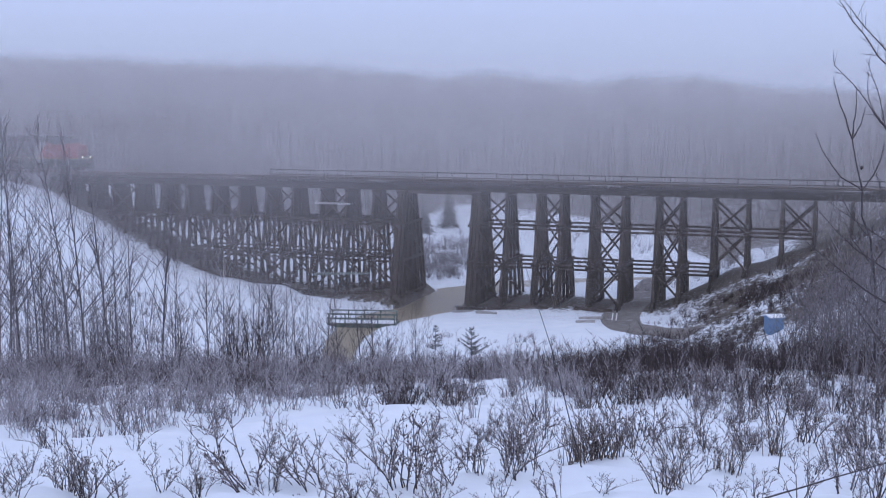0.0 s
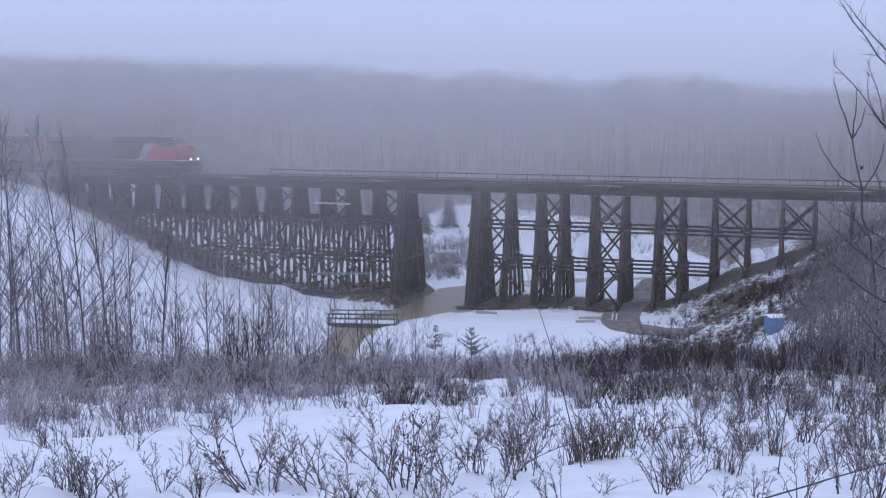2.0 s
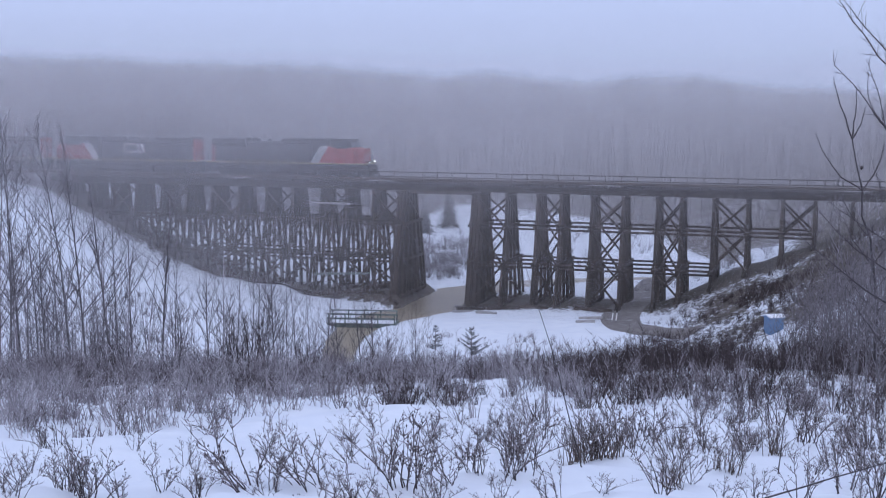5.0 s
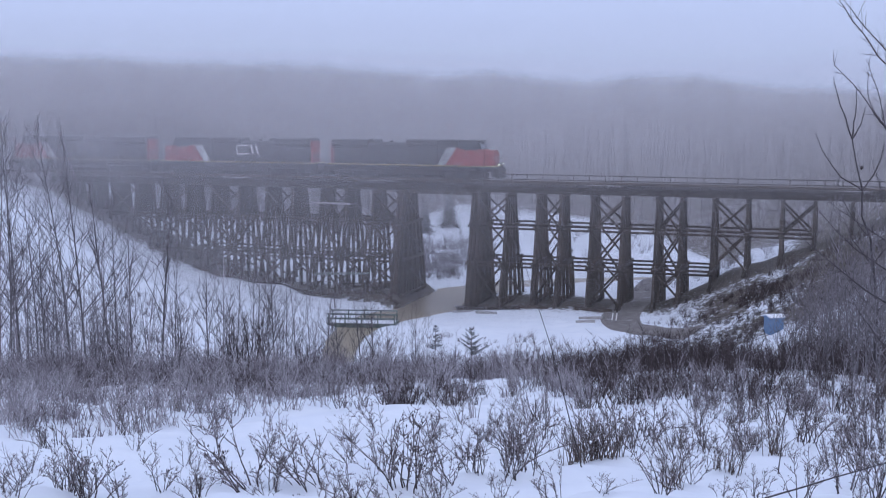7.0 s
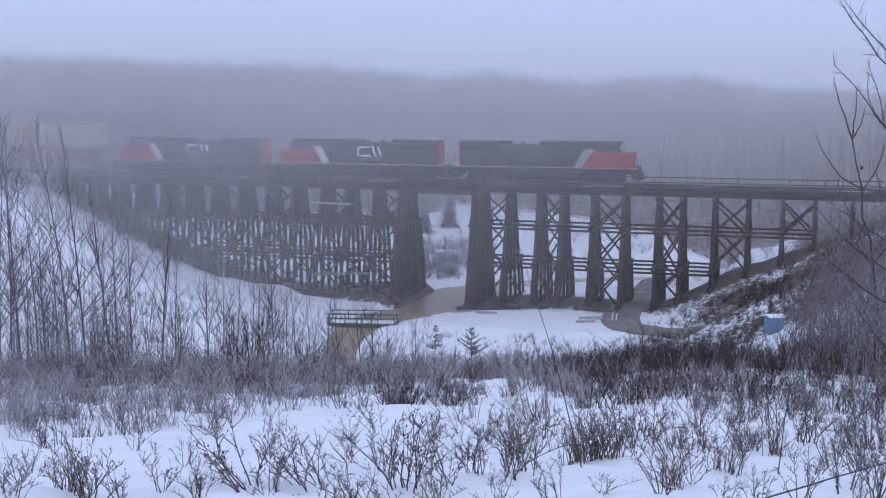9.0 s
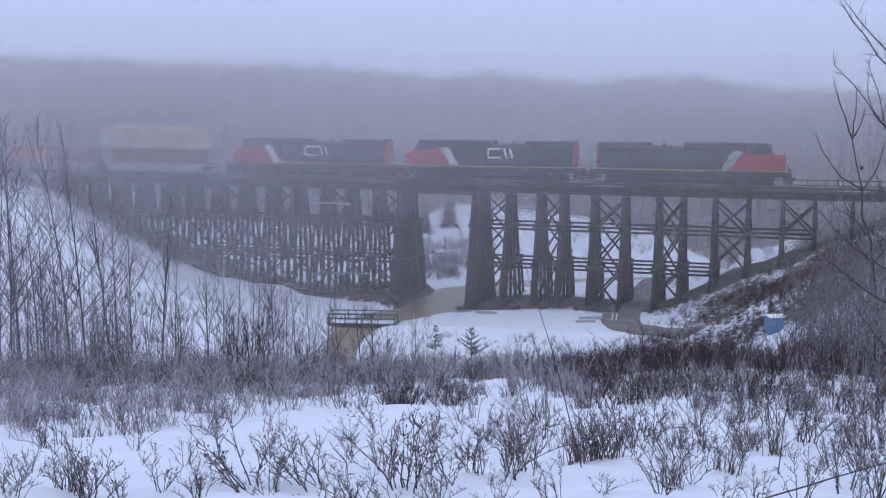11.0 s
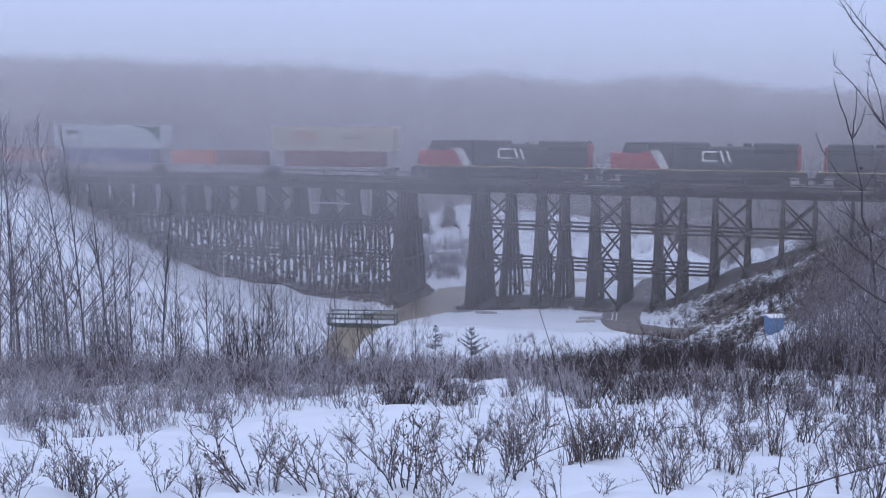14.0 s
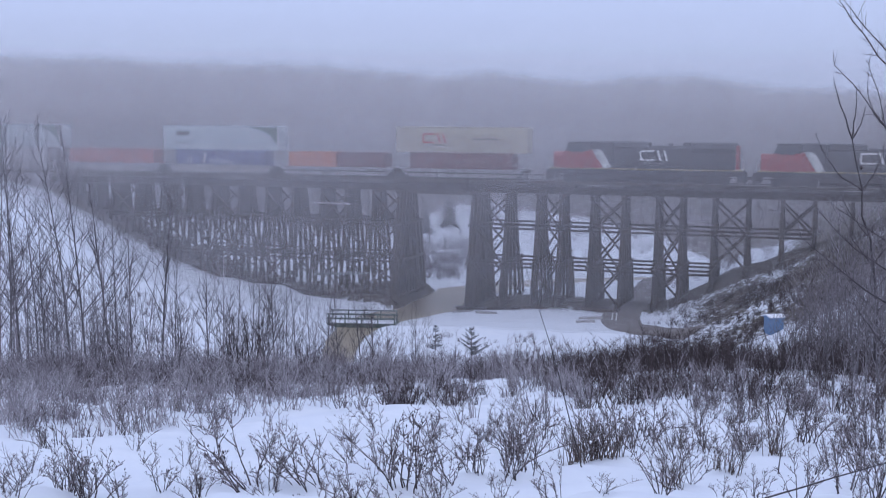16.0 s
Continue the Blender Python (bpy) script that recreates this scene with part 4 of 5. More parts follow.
def sapling_segments(rng, tall, r, whorls, spread=0.32, first=0.22, wander=0.035, out=0.95):
    """A young bare poplar: one leader with rising side branches."""
    trunk, crown = [], []
    pts, _ = stem(trunk, rng, (0, 0, -0.3), (rng.gauss(0, 0.03), rng.gauss(0, 0.03), 1), tall + 0.3, r, 12, wander, 0.02)
    for _ in range(whorls):
        f = rng.uniform(first, 0.97)
        k = min(int(f * 12), 11)
        b = pts[k].lerp(pts[k + 1], f * 12 - k)
        a = rng.uniform(0, 6.28)
        ln = tall * spread * (1.15 - f) * rng.uniform(0.5, 1.2)
        br = max(r * 0.58 * (1.15 - f), 0.013)
        bp, _ = stem(crown, rng, b, (math.cos(a) * out, math.sin(a) * out, 1.0), ln, br, 5, 0.15, 0.12)
        for _ in range(rng.randint(2, 4)):
            k2 = rng.randint(1, 4)
            a2 = rng.uniform(0, 6.28)
            tp, _ = stem(crown, rng, bp[k2], (math.cos(a2) * 0.7, math.sin(a2) * 0.7, 0.9), ln * rng.uniform(0.25, 0.55), br * 0.55, 3, 0.10, 0.05)
            if rng.random() < 0.6:
                a3 = rng.uniform(0, 6.28)
                stem(crown, rng, tp[1], (math.cos(a3) * 0.7, math.sin(a3) * 0.7, 0.8), ln * 0.15, br * 0.35, 2, 0.12)
    return trunk, crown


def light_shrub(rng, tall, stems, r, lean, twigs):
    """A shrub of few pieces for masses of brush: tube rows and pointed twig rows."""
    tube, cone = [], []
    for _ in range(stems):
        a, t, h = rng.uniform(0, 6.28), rng.uniform(0.05, lean), tall * rng.uniform(0.55, 1.05)
        p = Vector((rng.gauss(0, 0.16), rng.gauss(0, 0.16), -0.15))
        d = Vector((math.cos(a) * t, math.sin(a) * t, 1)).normalized()
        m = p + d * h * 0.5
        q = m + (d + Vector((rng.gauss(0, 0.22), rng.gauss(0, 0.22), 0.1))).normalized() * h * 0.5
        tube.append((*p, *m, r, r * 0.7))
        cone.append((*m, *q, r * 0.7, 0))
        for _ in range(twigs):
            b = m.lerp(q, rng.uniform(0, 0.85)) if rng.random() < 0.7 else p.lerp(m, rng.uniform(0.4, 1))
            a2, t2 = rng.uniform(0, 6.28), rng.uniform(0.4, 1.7)
            e2 = b + Vector((math.cos(a2) * t2, math.sin(a2) * t2, 1)).normalized() * h * rng.uniform(0.10, 0.28)
            cone.append((*b, *e2, r * 0.62, 0))
    return np.array(tube), np.array(cone)


def light_tree(rng, tall, r, branches, spread, first, thin):
    """A bare tree of few pieces for woods and thickets: tube rows and pointed twig rows."""
    tube, cone = [], []
    pts, d = [Vector((0, 0, -0.3))], Vector((rng.gauss(0, 0.03), rng.gauss(0, 0.03), 1))
    for k in range(4):
        d = (d + Vector((rng.gauss(0, 0.05), rng.gauss(0, 0.05), 0))).normalized()
        pts.append(pts[-1] + d * (tall + 0.3) / 4)
        tube.append((*pts[-2], *pts[-1], max(r * (1 - 0.23 * k), thin), max(r * (1 - 0.23 * (k + 1)), thin * 0.6)))
    for _ in range(branches):
        f = rng.uniform(first, 0.98)
        k = min(int(f * 4), 3)
        b = pts[k].lerp(pts[k + 1], f * 4 - k)
        a = rng.uniform(0, 6.28)
        ln = tall * spread * (1.2 - f) * rng.uniform(0.5, 1.2)
        m = b + Vector((math.cos(a) * 0.7, math.sin(a) * 0.7, 0.9)).normalized() * ln * 0.55
        q = m + Vector((math.cos(a) * 0.45 + rng.gauss(0, 0.2), math.sin(a) * 0.45 + rng.gauss(0, 0.2), 1)).normalized() * ln * 0.5
        tube.append((*b, *m, max(r * 0.35 * (1.1 - f), thin * 0.8), thin * 0.7))
        cone.append((*m, *q, thin * 0.7, 0))
        for _ in range(2):
            c = b.lerp(m, rng.uniform(0.3, 1)) if rng.random() < 0.5 else m.lerp(q, rng.random() * 0.8)
            a2 = rng.uniform(0, 6.28)
            e2 = c + Vector((math.cos(a2) * 0.7, math.sin(a2) * 0.7, 0.9)).normalized() * ln * rng.uniform(0.2, 0.45)
            cone.append((*c, *e2, thin * 0.6, 0))
    return np.array(tube), np.array(cone)


def scatter(name, label, category, variants, places, mat, rng_seed):
    """Many plants as one mesh: variants are pairs of tube rows and cone rows, places rows of x, y, scale."""
    rs = np.random.RandomState(rng_seed)
    tube, cone = [], []
    zs = height(places[:, 0], places[:, 1])
    for (x, y, sc), z in zip(places, zs):
        pair = variants[rs.randint(len(variants))]
        a = rs.uniform(0, 2 * math.pi)
        c, s_ = math.cos(a), math.sin(a)
        for rows, out in zip(pair, (tube, cone)):
            v = rows.copy()
            for o in (0, 3):
                vx, vy = v[:, o].copy(), v[:, o + 1].copy()
                v[:, o], v[:, o + 1], v[:, o + 2] = (vx * c - vy * s_) * sc + x, (vx * s_ + vy * c) * sc + y, v[:, o + 2] * sc + z
            v[:, 6:8] *= math.sqrt(sc)
            out.append(v)
    verts, faces, base = [], [], 0
    for rows, pointed in ((np.concatenate(tube), False), (np.concatenate(cone), True)):
        p, q = rows[:, 0:3], rows[:, 3:6]
        d = q - p
        d /= np.maximum(np.linalg.norm(d, axis=1, keepdims=True), 1e-9)
        ref = np.where(np.abs(d[:, 2:3]) > 0.8, np.array([[1.0, 0, 0]]), np.array([[0, 0, 1.0]]))
        u = np.cross(d, ref)
        u /= np.maximum(np.linalg.norm(u, axis=1, keepdims=True), 1e-9)
        w = np.cross(d, u)
        n = len(rows)
        ring = [u * math.cos(2.0944 * i) + w * math.sin(2.0944 * i) for i in range(3)]
        if pointed:
            vs = np.stack([p + k * rows[:, 6:7] for k in ring] + [q], 1)
            tri = np.array([[0, 1, 3], [1, 2, 3], [2, 0, 3]])
        else:
            vs = np.stack([p + k * rows[:, 6:7] for k in ring] + [q + k * rows[:, 7:8] for k in ring], 1)
            tri = np.array([[0, 1, 4], [0, 4, 3], [1, 2, 5], [1, 5, 4], [2, 0, 3], [2, 3, 5]])
        m = vs.shape[1]
        verts.append(vs.reshape(-1, 3))
        faces.append((np.arange(n)[:, None, None] * m + tri[None]).reshape(-1, 3) + base)
        base += n * m
    ob = new(name, quads(name, np.concatenate(verts), np.concatenate(faces), mat))
    tagged(ob, label, category, kind="stuff")
    return ob


def build_shrubs():
    rng = random.Random(11)
    # dense, sparse, tufted, arching and leaning shrubs, all one metre tall: stems, thickness, lean, twigs, tilt
    forms = {"dense": (11, 0.013, 0.6, 9, 0.0), "sparse": (6, 0.012, 0.65, 9, 0.0), "tuft": (19, 0.011, 0.34, 4, 0.0), "arch": (15, 0.008, 1.7, 5, 0.3), "lean": (6, 0.013, 0.35, 10, -0.5)}
    labels = {"dense": "dense dark bare shrub standing in the snow", "sparse": "sparse bare frosted shrub standing in the snow", "tuft": "thick tuft of upright brown stems in the snow",
              "arch": "low arching brown shrub half buried in snow", "lean": "bare shrub with leaning stems in the snow"}
    bark = {"tuft": TUFT, "arch": TUFT}
    kinds = {}
    for form, (stems, r, lean, twigs, tilt) in forms.items():
        for _ in range(4):
            segs, fine = shrub_segments(rng, 1.0, stems + rng.randint(-1, 1), r, lean, twigs, tilt)
            kinds.setdefault(form, []).append((tubes("stems", segs, bark.get(form, TWIG)), tubes("twigs", fine, FROST_TWIG)))
    rs = np.random.RandomState(4)
    # place and height of those that stand out
    places = [(-4.93, 16.0, 1.05, "dense"), (-5.2, 16.3, 0.8, "dense"), (-5.80, 15.5, 0.62, "dense"), (-4.19, 17.3, 0.78, "sparse"), (-3.92, 18.2, 0.5, "arch"), (-2.99, 18.0, 1.42, "lean"), (-2.7, 18.2, 0.9, "sparse"),
              (-2.22, 18.6, 1.12, "lean"), (-1.9, 18.4, 1.0, "lean"), (-1.64, 16.0, 0.8, "sparse"), (-0.65, 18.4, 1.45, "dense"), (-2.14, 26.7, 0.72, "arch"), (-1.55, 27.4, 1.06, "lean"), (-0.12, 17.5, 0.84, "sparse"),
              (-6.03, 22.9, 0.64, "sparse"), (-5.58, 27.7, 0.62, "sparse"), (-9.56, 26.7, 0.5, "dense"), (0.15, 18.5, 1.06, "sparse"), (0.54, 19.6, 0.94, "dense"), (1.15, 19.1, 1.20, "sparse"), (1.3, 19.6, 1.1, "dense"),
              (1.62, 16.4, 0.62, "lean"), (2.5, 22.2, 0.94, "tuft"), (2.62, 22.5, 0.8, "tuft"), (2.81, 21.8, 1.26, "tuft"), (2.95, 22.3, 1.0, "dense"), (3.27, 21.7, 1.08, "tuft"), (3.1, 22.0, 0.95, "dense"),
              (4.95, 27.3, 1.26, "sparse"), (3.2, 16.5, 0.95, "sparse"), (5.34, 21.1, 0.86, "tuft"), (5.1, 21.4, 0.7, "tuft"), (6.86, 23.9, 1.06, "tuft"), (7.0, 23.5, 0.8, "arch"), (8.03, 25.3, 1.16, "dense"),
              (5.43, 17.1, 0.92, "sparse"), (6.39, 18.2, 0.94, "sparse"), (6.34, 16.7, 1.02, "dense"), (7.32, 33.3, 0.7, "arch"), (3.9, 16.0, 0.42, "sparse"), (2.3, 16.2, 0.34, "sparse"), (6.06, 26.6, 1.20, "sparse"),
              (4.64, 22.5, 1.04, "sparse"), (4.2, 19.5, 1.0, "sparse"), (-4.6, 21.0, 0.6, "sparse"), (-7.2, 20.0, 0.7, "sparse"), (-8.3, 24.0, 0.6, "sparse"), (3.7, 24.5, 1.0, "sparse"), (5.6, 24.4, 0.9, "dense"),
              (-4.5, 16.2, 0.75, "sparse"), (-5.55, 16.6, 0.7, "sparse"), (-3.5, 16.6, 0.62, "dense"), (-1.2, 16.1, 0.85, "dense"), (-0.75, 16.4, 0.6, "lean"), (-0.2, 16.2, 0.62, "sparse"), (-2.5, 16.4, 0.55, "sparse"),
              (-1.0, 19.8, 0.9, "sparse"), (-0.2, 20.6, 0.8, "sparse"), (-1.6, 20.5, 0.7, "lean"), (0.9, 17.4, 0.6, "sparse"), (4.5, 16.6, 0.7, "sparse"), (5.9, 16.3, 0.7, "sparse"), (7.0, 19.5, 0.9, "sparse"), (7.6, 20.6, 0.9, "dense"),
              (6.9, 21.4, 0.8, "sparse"), (5.9, 22.6, 0.8, "sparse"), (-3.3, 21.5, 0.7, "sparse"), (-6.6, 18.0, 0.7, "sparse"), (-3.6, 24.0, 0.7, "sparse"), (-0.4, 24.6, 0.8, "sparse"), (0.6, 23.0, 0.9, "sparse"), (1.7, 21.4, 0.9, "lean"),
              (1.9, 24.0, 0.9, "sparse"), (-6.9, 25.2, 0.8, "dense"), (-5.0, 25.6, 0.7, "sparse"), (4.2, 25.6, 1.1, "dense"), (7.6, 22.6, 1.0, "sparse")]
    stand_out = len(places)
    while len(places) < stand_out + 125:
        d = rs.uniform(18, 44)
        x = at_depth(rs.uniform(-40, 1610) if rs.rand() < 0.62 else rs.uniform(1040, 1610), d)
        if ripple(np.array(x), np.array(d), 9, 2, 5) + 0.03 * (d - 28) + 0.02 * x > rs.uniform(-0.3, 0.5):
            places.append((x, d, rs.uniform(0.35, 1.15), ("sparse", "sparse", "dense", "lean", "tuft", "arch")[rs.randint(6)]))
    for x, y, tall, form in places:
        st, tw = kinds[form][rs.randint(4)]
        sh = new("shrub", st)
        turn = rs.uniform(-35, 35) if form == "lean" else rs.uniform(0, 360)
        sh.matrix_world = pose(x, y, float(height(x, y)), rs.uniform(-5, 5), rs.uniform(-5, 5), turn) @ Matrix.Diagonal((max(tall, 0.7), max(tall, 0.7), tall, 1))
        tagged(sh, labels[form], "shrub", group="shrubs on the near slope")
        tagged(part("twig_spray", tw, FROST_TWIG, sh, "frosted twigs"), kind="stuff")


def clear_of_shed(pl):
    """Leaves out plants in the lane before the shed."""
    side = pl[:, 0] / pl[:, 1] * 2100 + 784
    return pl[~((np.abs(side - 1384) < 40) & (pl[:, 1] < 100.5) & (pl[:, 1] > 88))]


def build_brush():
    rng = random.Random(21)
    fine = [light_shrub(rng, 2.0, 9, 0.017, 0.55, 7) for _ in range(10)]
    bush = [light_shrub(rng, 1.5, 10, 0.018, 1.1, 6) for _ in range(6)]
    low = [light_shrub(rng, 1.15, 8, 0.016, 0.75, 5) for _ in range(8)]
    rs = np.random.RandomState(8)
    # belt of frosted brush across the foot of the near slope
    pl = []
    while len(pl) < 560:
        px = rs.uniform(-60, 1640)
        if px > 930 and rs.rand() < 0.85:
            continue
        start = np.interp(px, [0, 300, 600, 720, 790, 850, 900, 960, 1568], [38, 41, 45, 46, 50, 60, 52, 47, 42])
        d = start + (90 - start) * rs.rand() ** 1.2
        pl.append((at_depth(px, d), d, rs.uniform(0.5, 1.15)))
    pl = np.array(pl)
    hoar = (pl[:, 0] / pl[:, 1] * 2100 + 784 < 900) & (rs.rand(len(pl)) < np.interp(pl[:, 1], [46, 60], [0.65, 0.12]))
    scatter("brush", "thick leafless brush at the foot of the slope", "brush", fine, pl[~hoar], BRUSH, 1)
    scatter("frosted_brush", "pale hoar-frosted brush at the foot of the slope", "brush", fine, pl[hoar], FROST, 11)
    pl = []
    while len(pl) < 660:
        px, d = rs.uniform(930, 1650), rs.uniform(46, 88)
        if px < 1060 and rs.rand() < 0.55:
            continue
        pl.append((at_depth(px, d), d, rs.uniform(0.55, 1.2)))
    for _ in range(100):
        d = rs.uniform(54, 80)
        pl.append((at_depth(rs.uniform(1000, 1330), d), d, rs.uniform(0.85, 1.4)))
    for _ in range(75):
        d = rs.uniform(76, 92)
        pl.append((at_depth(rs.uniform(1290, 1480), d), d, rs.uniform(0.85, 1.25)))
    scatter("willow_thicket", "dark reddish willow thicket below the near slope", "brush", fine, np.array(pl), WILLOW, 2)
    # low growth that pokes out of the snow before the belt
    pl, dark = [], []
    while len(pl) + len(dark) < 800:
        d = rs.uniform(26, 52)
        px = rs.uniform(-60, 1640)
        near = np.interp(px, [0, 300, 600, 850, 1000, 1568], [26, 29, 37, 46, 38, 32])
        if rs.rand() < np.clip((d - near + 3) / 7, 0.05, 1) * np.interp(px, [0, 700, 780, 850, 900, 960, 1568], [1, 1, 0.6, 0.25, 0.45, 0.9, 1]):
            (dark if px > 960 and rs.rand() < 0.6 else pl).append((at_depth(px, d), d, rs.uniform(0.55, 1.25)))
    scatter("low_brush", "low frosted brush poking out of the snow", "brush", low, np.array(pl), FROST, 3)
    scatter("low_brush", "low dark brush poking out of the snow", "brush", low, np.array(dark), WILLOW, 9)
    # darker clumps with frosted tops along the front of the belt
    pl, core = [], []
    while len(core) < 210:
        px = rs.uniform(-40, 980)
        d = rs.uniform(37, 56) + np.interp(px, [0, 700, 860], [0, 3, 8])
        x = at_depth(px, d)
        if ripple(np.array(x), np.array(d), 5, 2, 2) > 0.05:
            core.append((x, d, rs.uniform(0.45, 0.85)))
            pl.append((x + rs.uniform(-0.6, 0.6), d + 0.5, rs.uniform(0.6, 1.0)))
    for k in range(76):
        px, d = rs.uniform(985, 1400), rs.uniform(35, 45)
        (pl if k % 5 == 0 or px < 1040 else core).append((at_depth(px, d), d, rs.uniform(0.5, 0.95)))
    for _ in range(28):
        px = rs.uniform(690, 858)
        d = rs.uniform(35.5, 41) + np.interp(px, [640, 860], [-2, 1])
        core.append((at_depth(px, d), d, rs.uniform(0.4, 0.75)))
        if rs.rand() < 0.7:
            pl.append((at_depth(px, d) + rs.uniform(-0.5, 0.5), d + 0.7, rs.uniform(0.5, 0.85)))
    for _ in range(150):
        px = rs.uniform(-40, 960)
        d = rs.uniform(44, 66)
        (pl if rs.rand() < 0.55 else core).append((at_depth(px, d), d, rs.uniform(0.5, 1.0)))
    scatter("low_brush", "low dark clumps of brush in the snow", "brush", bush, np.array(core), WILLOW, 17)
    scatter("low_brush", "low hoar-frosted clumps of brush in the snow", "brush", bush, np.array(pl), FROST, 18)
    # tall willow clumps with many rising stems before the slope
    vase = [light_shrub(rng, 3.7, 8, 0.026, 0.42, 6) for _ in range(4)]
    pl = [(at_depth(px, d), d, sc) for px, d, sc in ((396, 51, 0.9), (414, 50, 1.0), (431, 52, 1.08), (447, 50, 1.04), (459, 51, 0.95), (168, 50, 0.72), (186, 51, 0.8), (203, 50, 0.72), (338, 52, 0.62), (524, 52, 0.7), (552, 51, 0.72), (664, 50, 0.66))]
    scatter("willow_clump", "tall dark clumps of bare willow stems", "brush", vase, np.array(pl), WILLOW, 23)
    # banks by the trestle and the far shore
    dark = []
    pl = []
    for _ in range(30):
        d = rs.uniform(48, 104)
        pl.append((at_depth(rs.uniform(1400, 1680), d), d, rs.uniform(1.0, 1.9)))
    scatter("tall_brush", "tall dark brush below the trestle end", "brush", fine, clear_of_shed(np.array(pl)), WILLOW, 12)
    for _ in range(80):
        d = rs.uniform(86, 103)
        dark.append((at_depth(rs.uniform(1150, 1420), d), d, rs.uniform(0.4, 0.85)))
    for _ in range(40):
        d = rs.uniform(106, 119)
        dark.append((at_depth(rs.uniform(1315, 1410), d), d, rs.uniform(0.7, 1.2)))
    while len(dark) < 640:
        s, n = rs.uniform(26, 50), rs.uniform(-38, -4.5)
        x, y = to_world(s, n)
        if ripple(np.array(x), np.array(y), 8, 2, 3) + 0.03 * (s - 40) > -0.3:
            dark.append((x, y, rs.uniform(0.35, 0.9)))
    for _ in range(60):
        dark.append((rs.normal(30.9, 1.3), rs.normal(109.0, 4.0), rs.uniform(0.35, 0.9)))
    dark = clear_of_shed(np.array(dark))
    pl = []
    hoar = []
    for _ in range(42):
        d = rs.uniform(66, 104)
        hoar.append((at_depth(rs.uniform(1425, 1660), d), d, rs.uniform(1.0, 2.2)))
    for _ in range(16):
        d = rs.uniform(80, 92)
        hoar.append((at_depth(rs.uniform(50, 175), d), d, rs.uniform(1.4, 2.6)))
    scatter("frosted_brush", "pale hoar-frosted bushes among the saplings", "brush", bush, np.array(hoar), FROST, 19)
    while len(pl) < 400:
        s, n = rs.uniform(25, 52), rs.uniform(-36, -4.5)
        x, y = to_world(s, n)
        pl.append((x, y, rs.uniform(0.2, 0.5)))
    scatter("bank_growth", "frosted bushes and dead stems on the trestle bank", "brush", bush, clear_of_shed(np.array(pl)), BRUSH, 15)
    scatter("dark_brush", "dark tangled brush on the bank below the trestle end", "brush", bush, dark, WILLOW, 6)
    pl = []
    for _ in range(120):
        d = rs.uniform(156, 186)
        pl.append((at_depth(rs.uniform(735, 1400), d), d, rs.uniform(0.6, 1.5)))
    for _ in range(170):
        d = rs.uniform(155, 180)
        pl.append((at_depth(rs.uniform(735, 840), d), d, rs.uniform(0.5, 1.4)))
    for _ in range(60):
        d = rs.uniform(151, 166)
        pl.append((at_depth(rs.uniform(752, 812), d), d, rs.uniform(0.8, 1.6)))
    for _ in range(150):
        x, y = to_world(rs.uniform(20, 56), rs.uniform(8, 36))
        pl.append((x, y, rs.uniform(0.6, 1.5)))
    for _ in range(200):
        d = rs.uniform(96, 122)
        pl.append((at_depth(rs.uniform(-100, 560), d), d, rs.uniform(0.3, 0.9)))
    for _ in range(60):
        d = rs.uniform(98, 112)
        pl.append((at_depth(rs.uniform(680, 1000), d), d, rs.uniform(0.3, 0.8)))
    pl = np.array(pl)
    pl = pl[way_off(pl[:, 0], pl[:, 1], RIVER) > np.interp(pl[:, 1], [110, 130], [3.2, 5.5])]
    scatter("bank_brush", "sparse frosted brush on the snowy banks", "brush", bush, pl, BRUSH, 4)


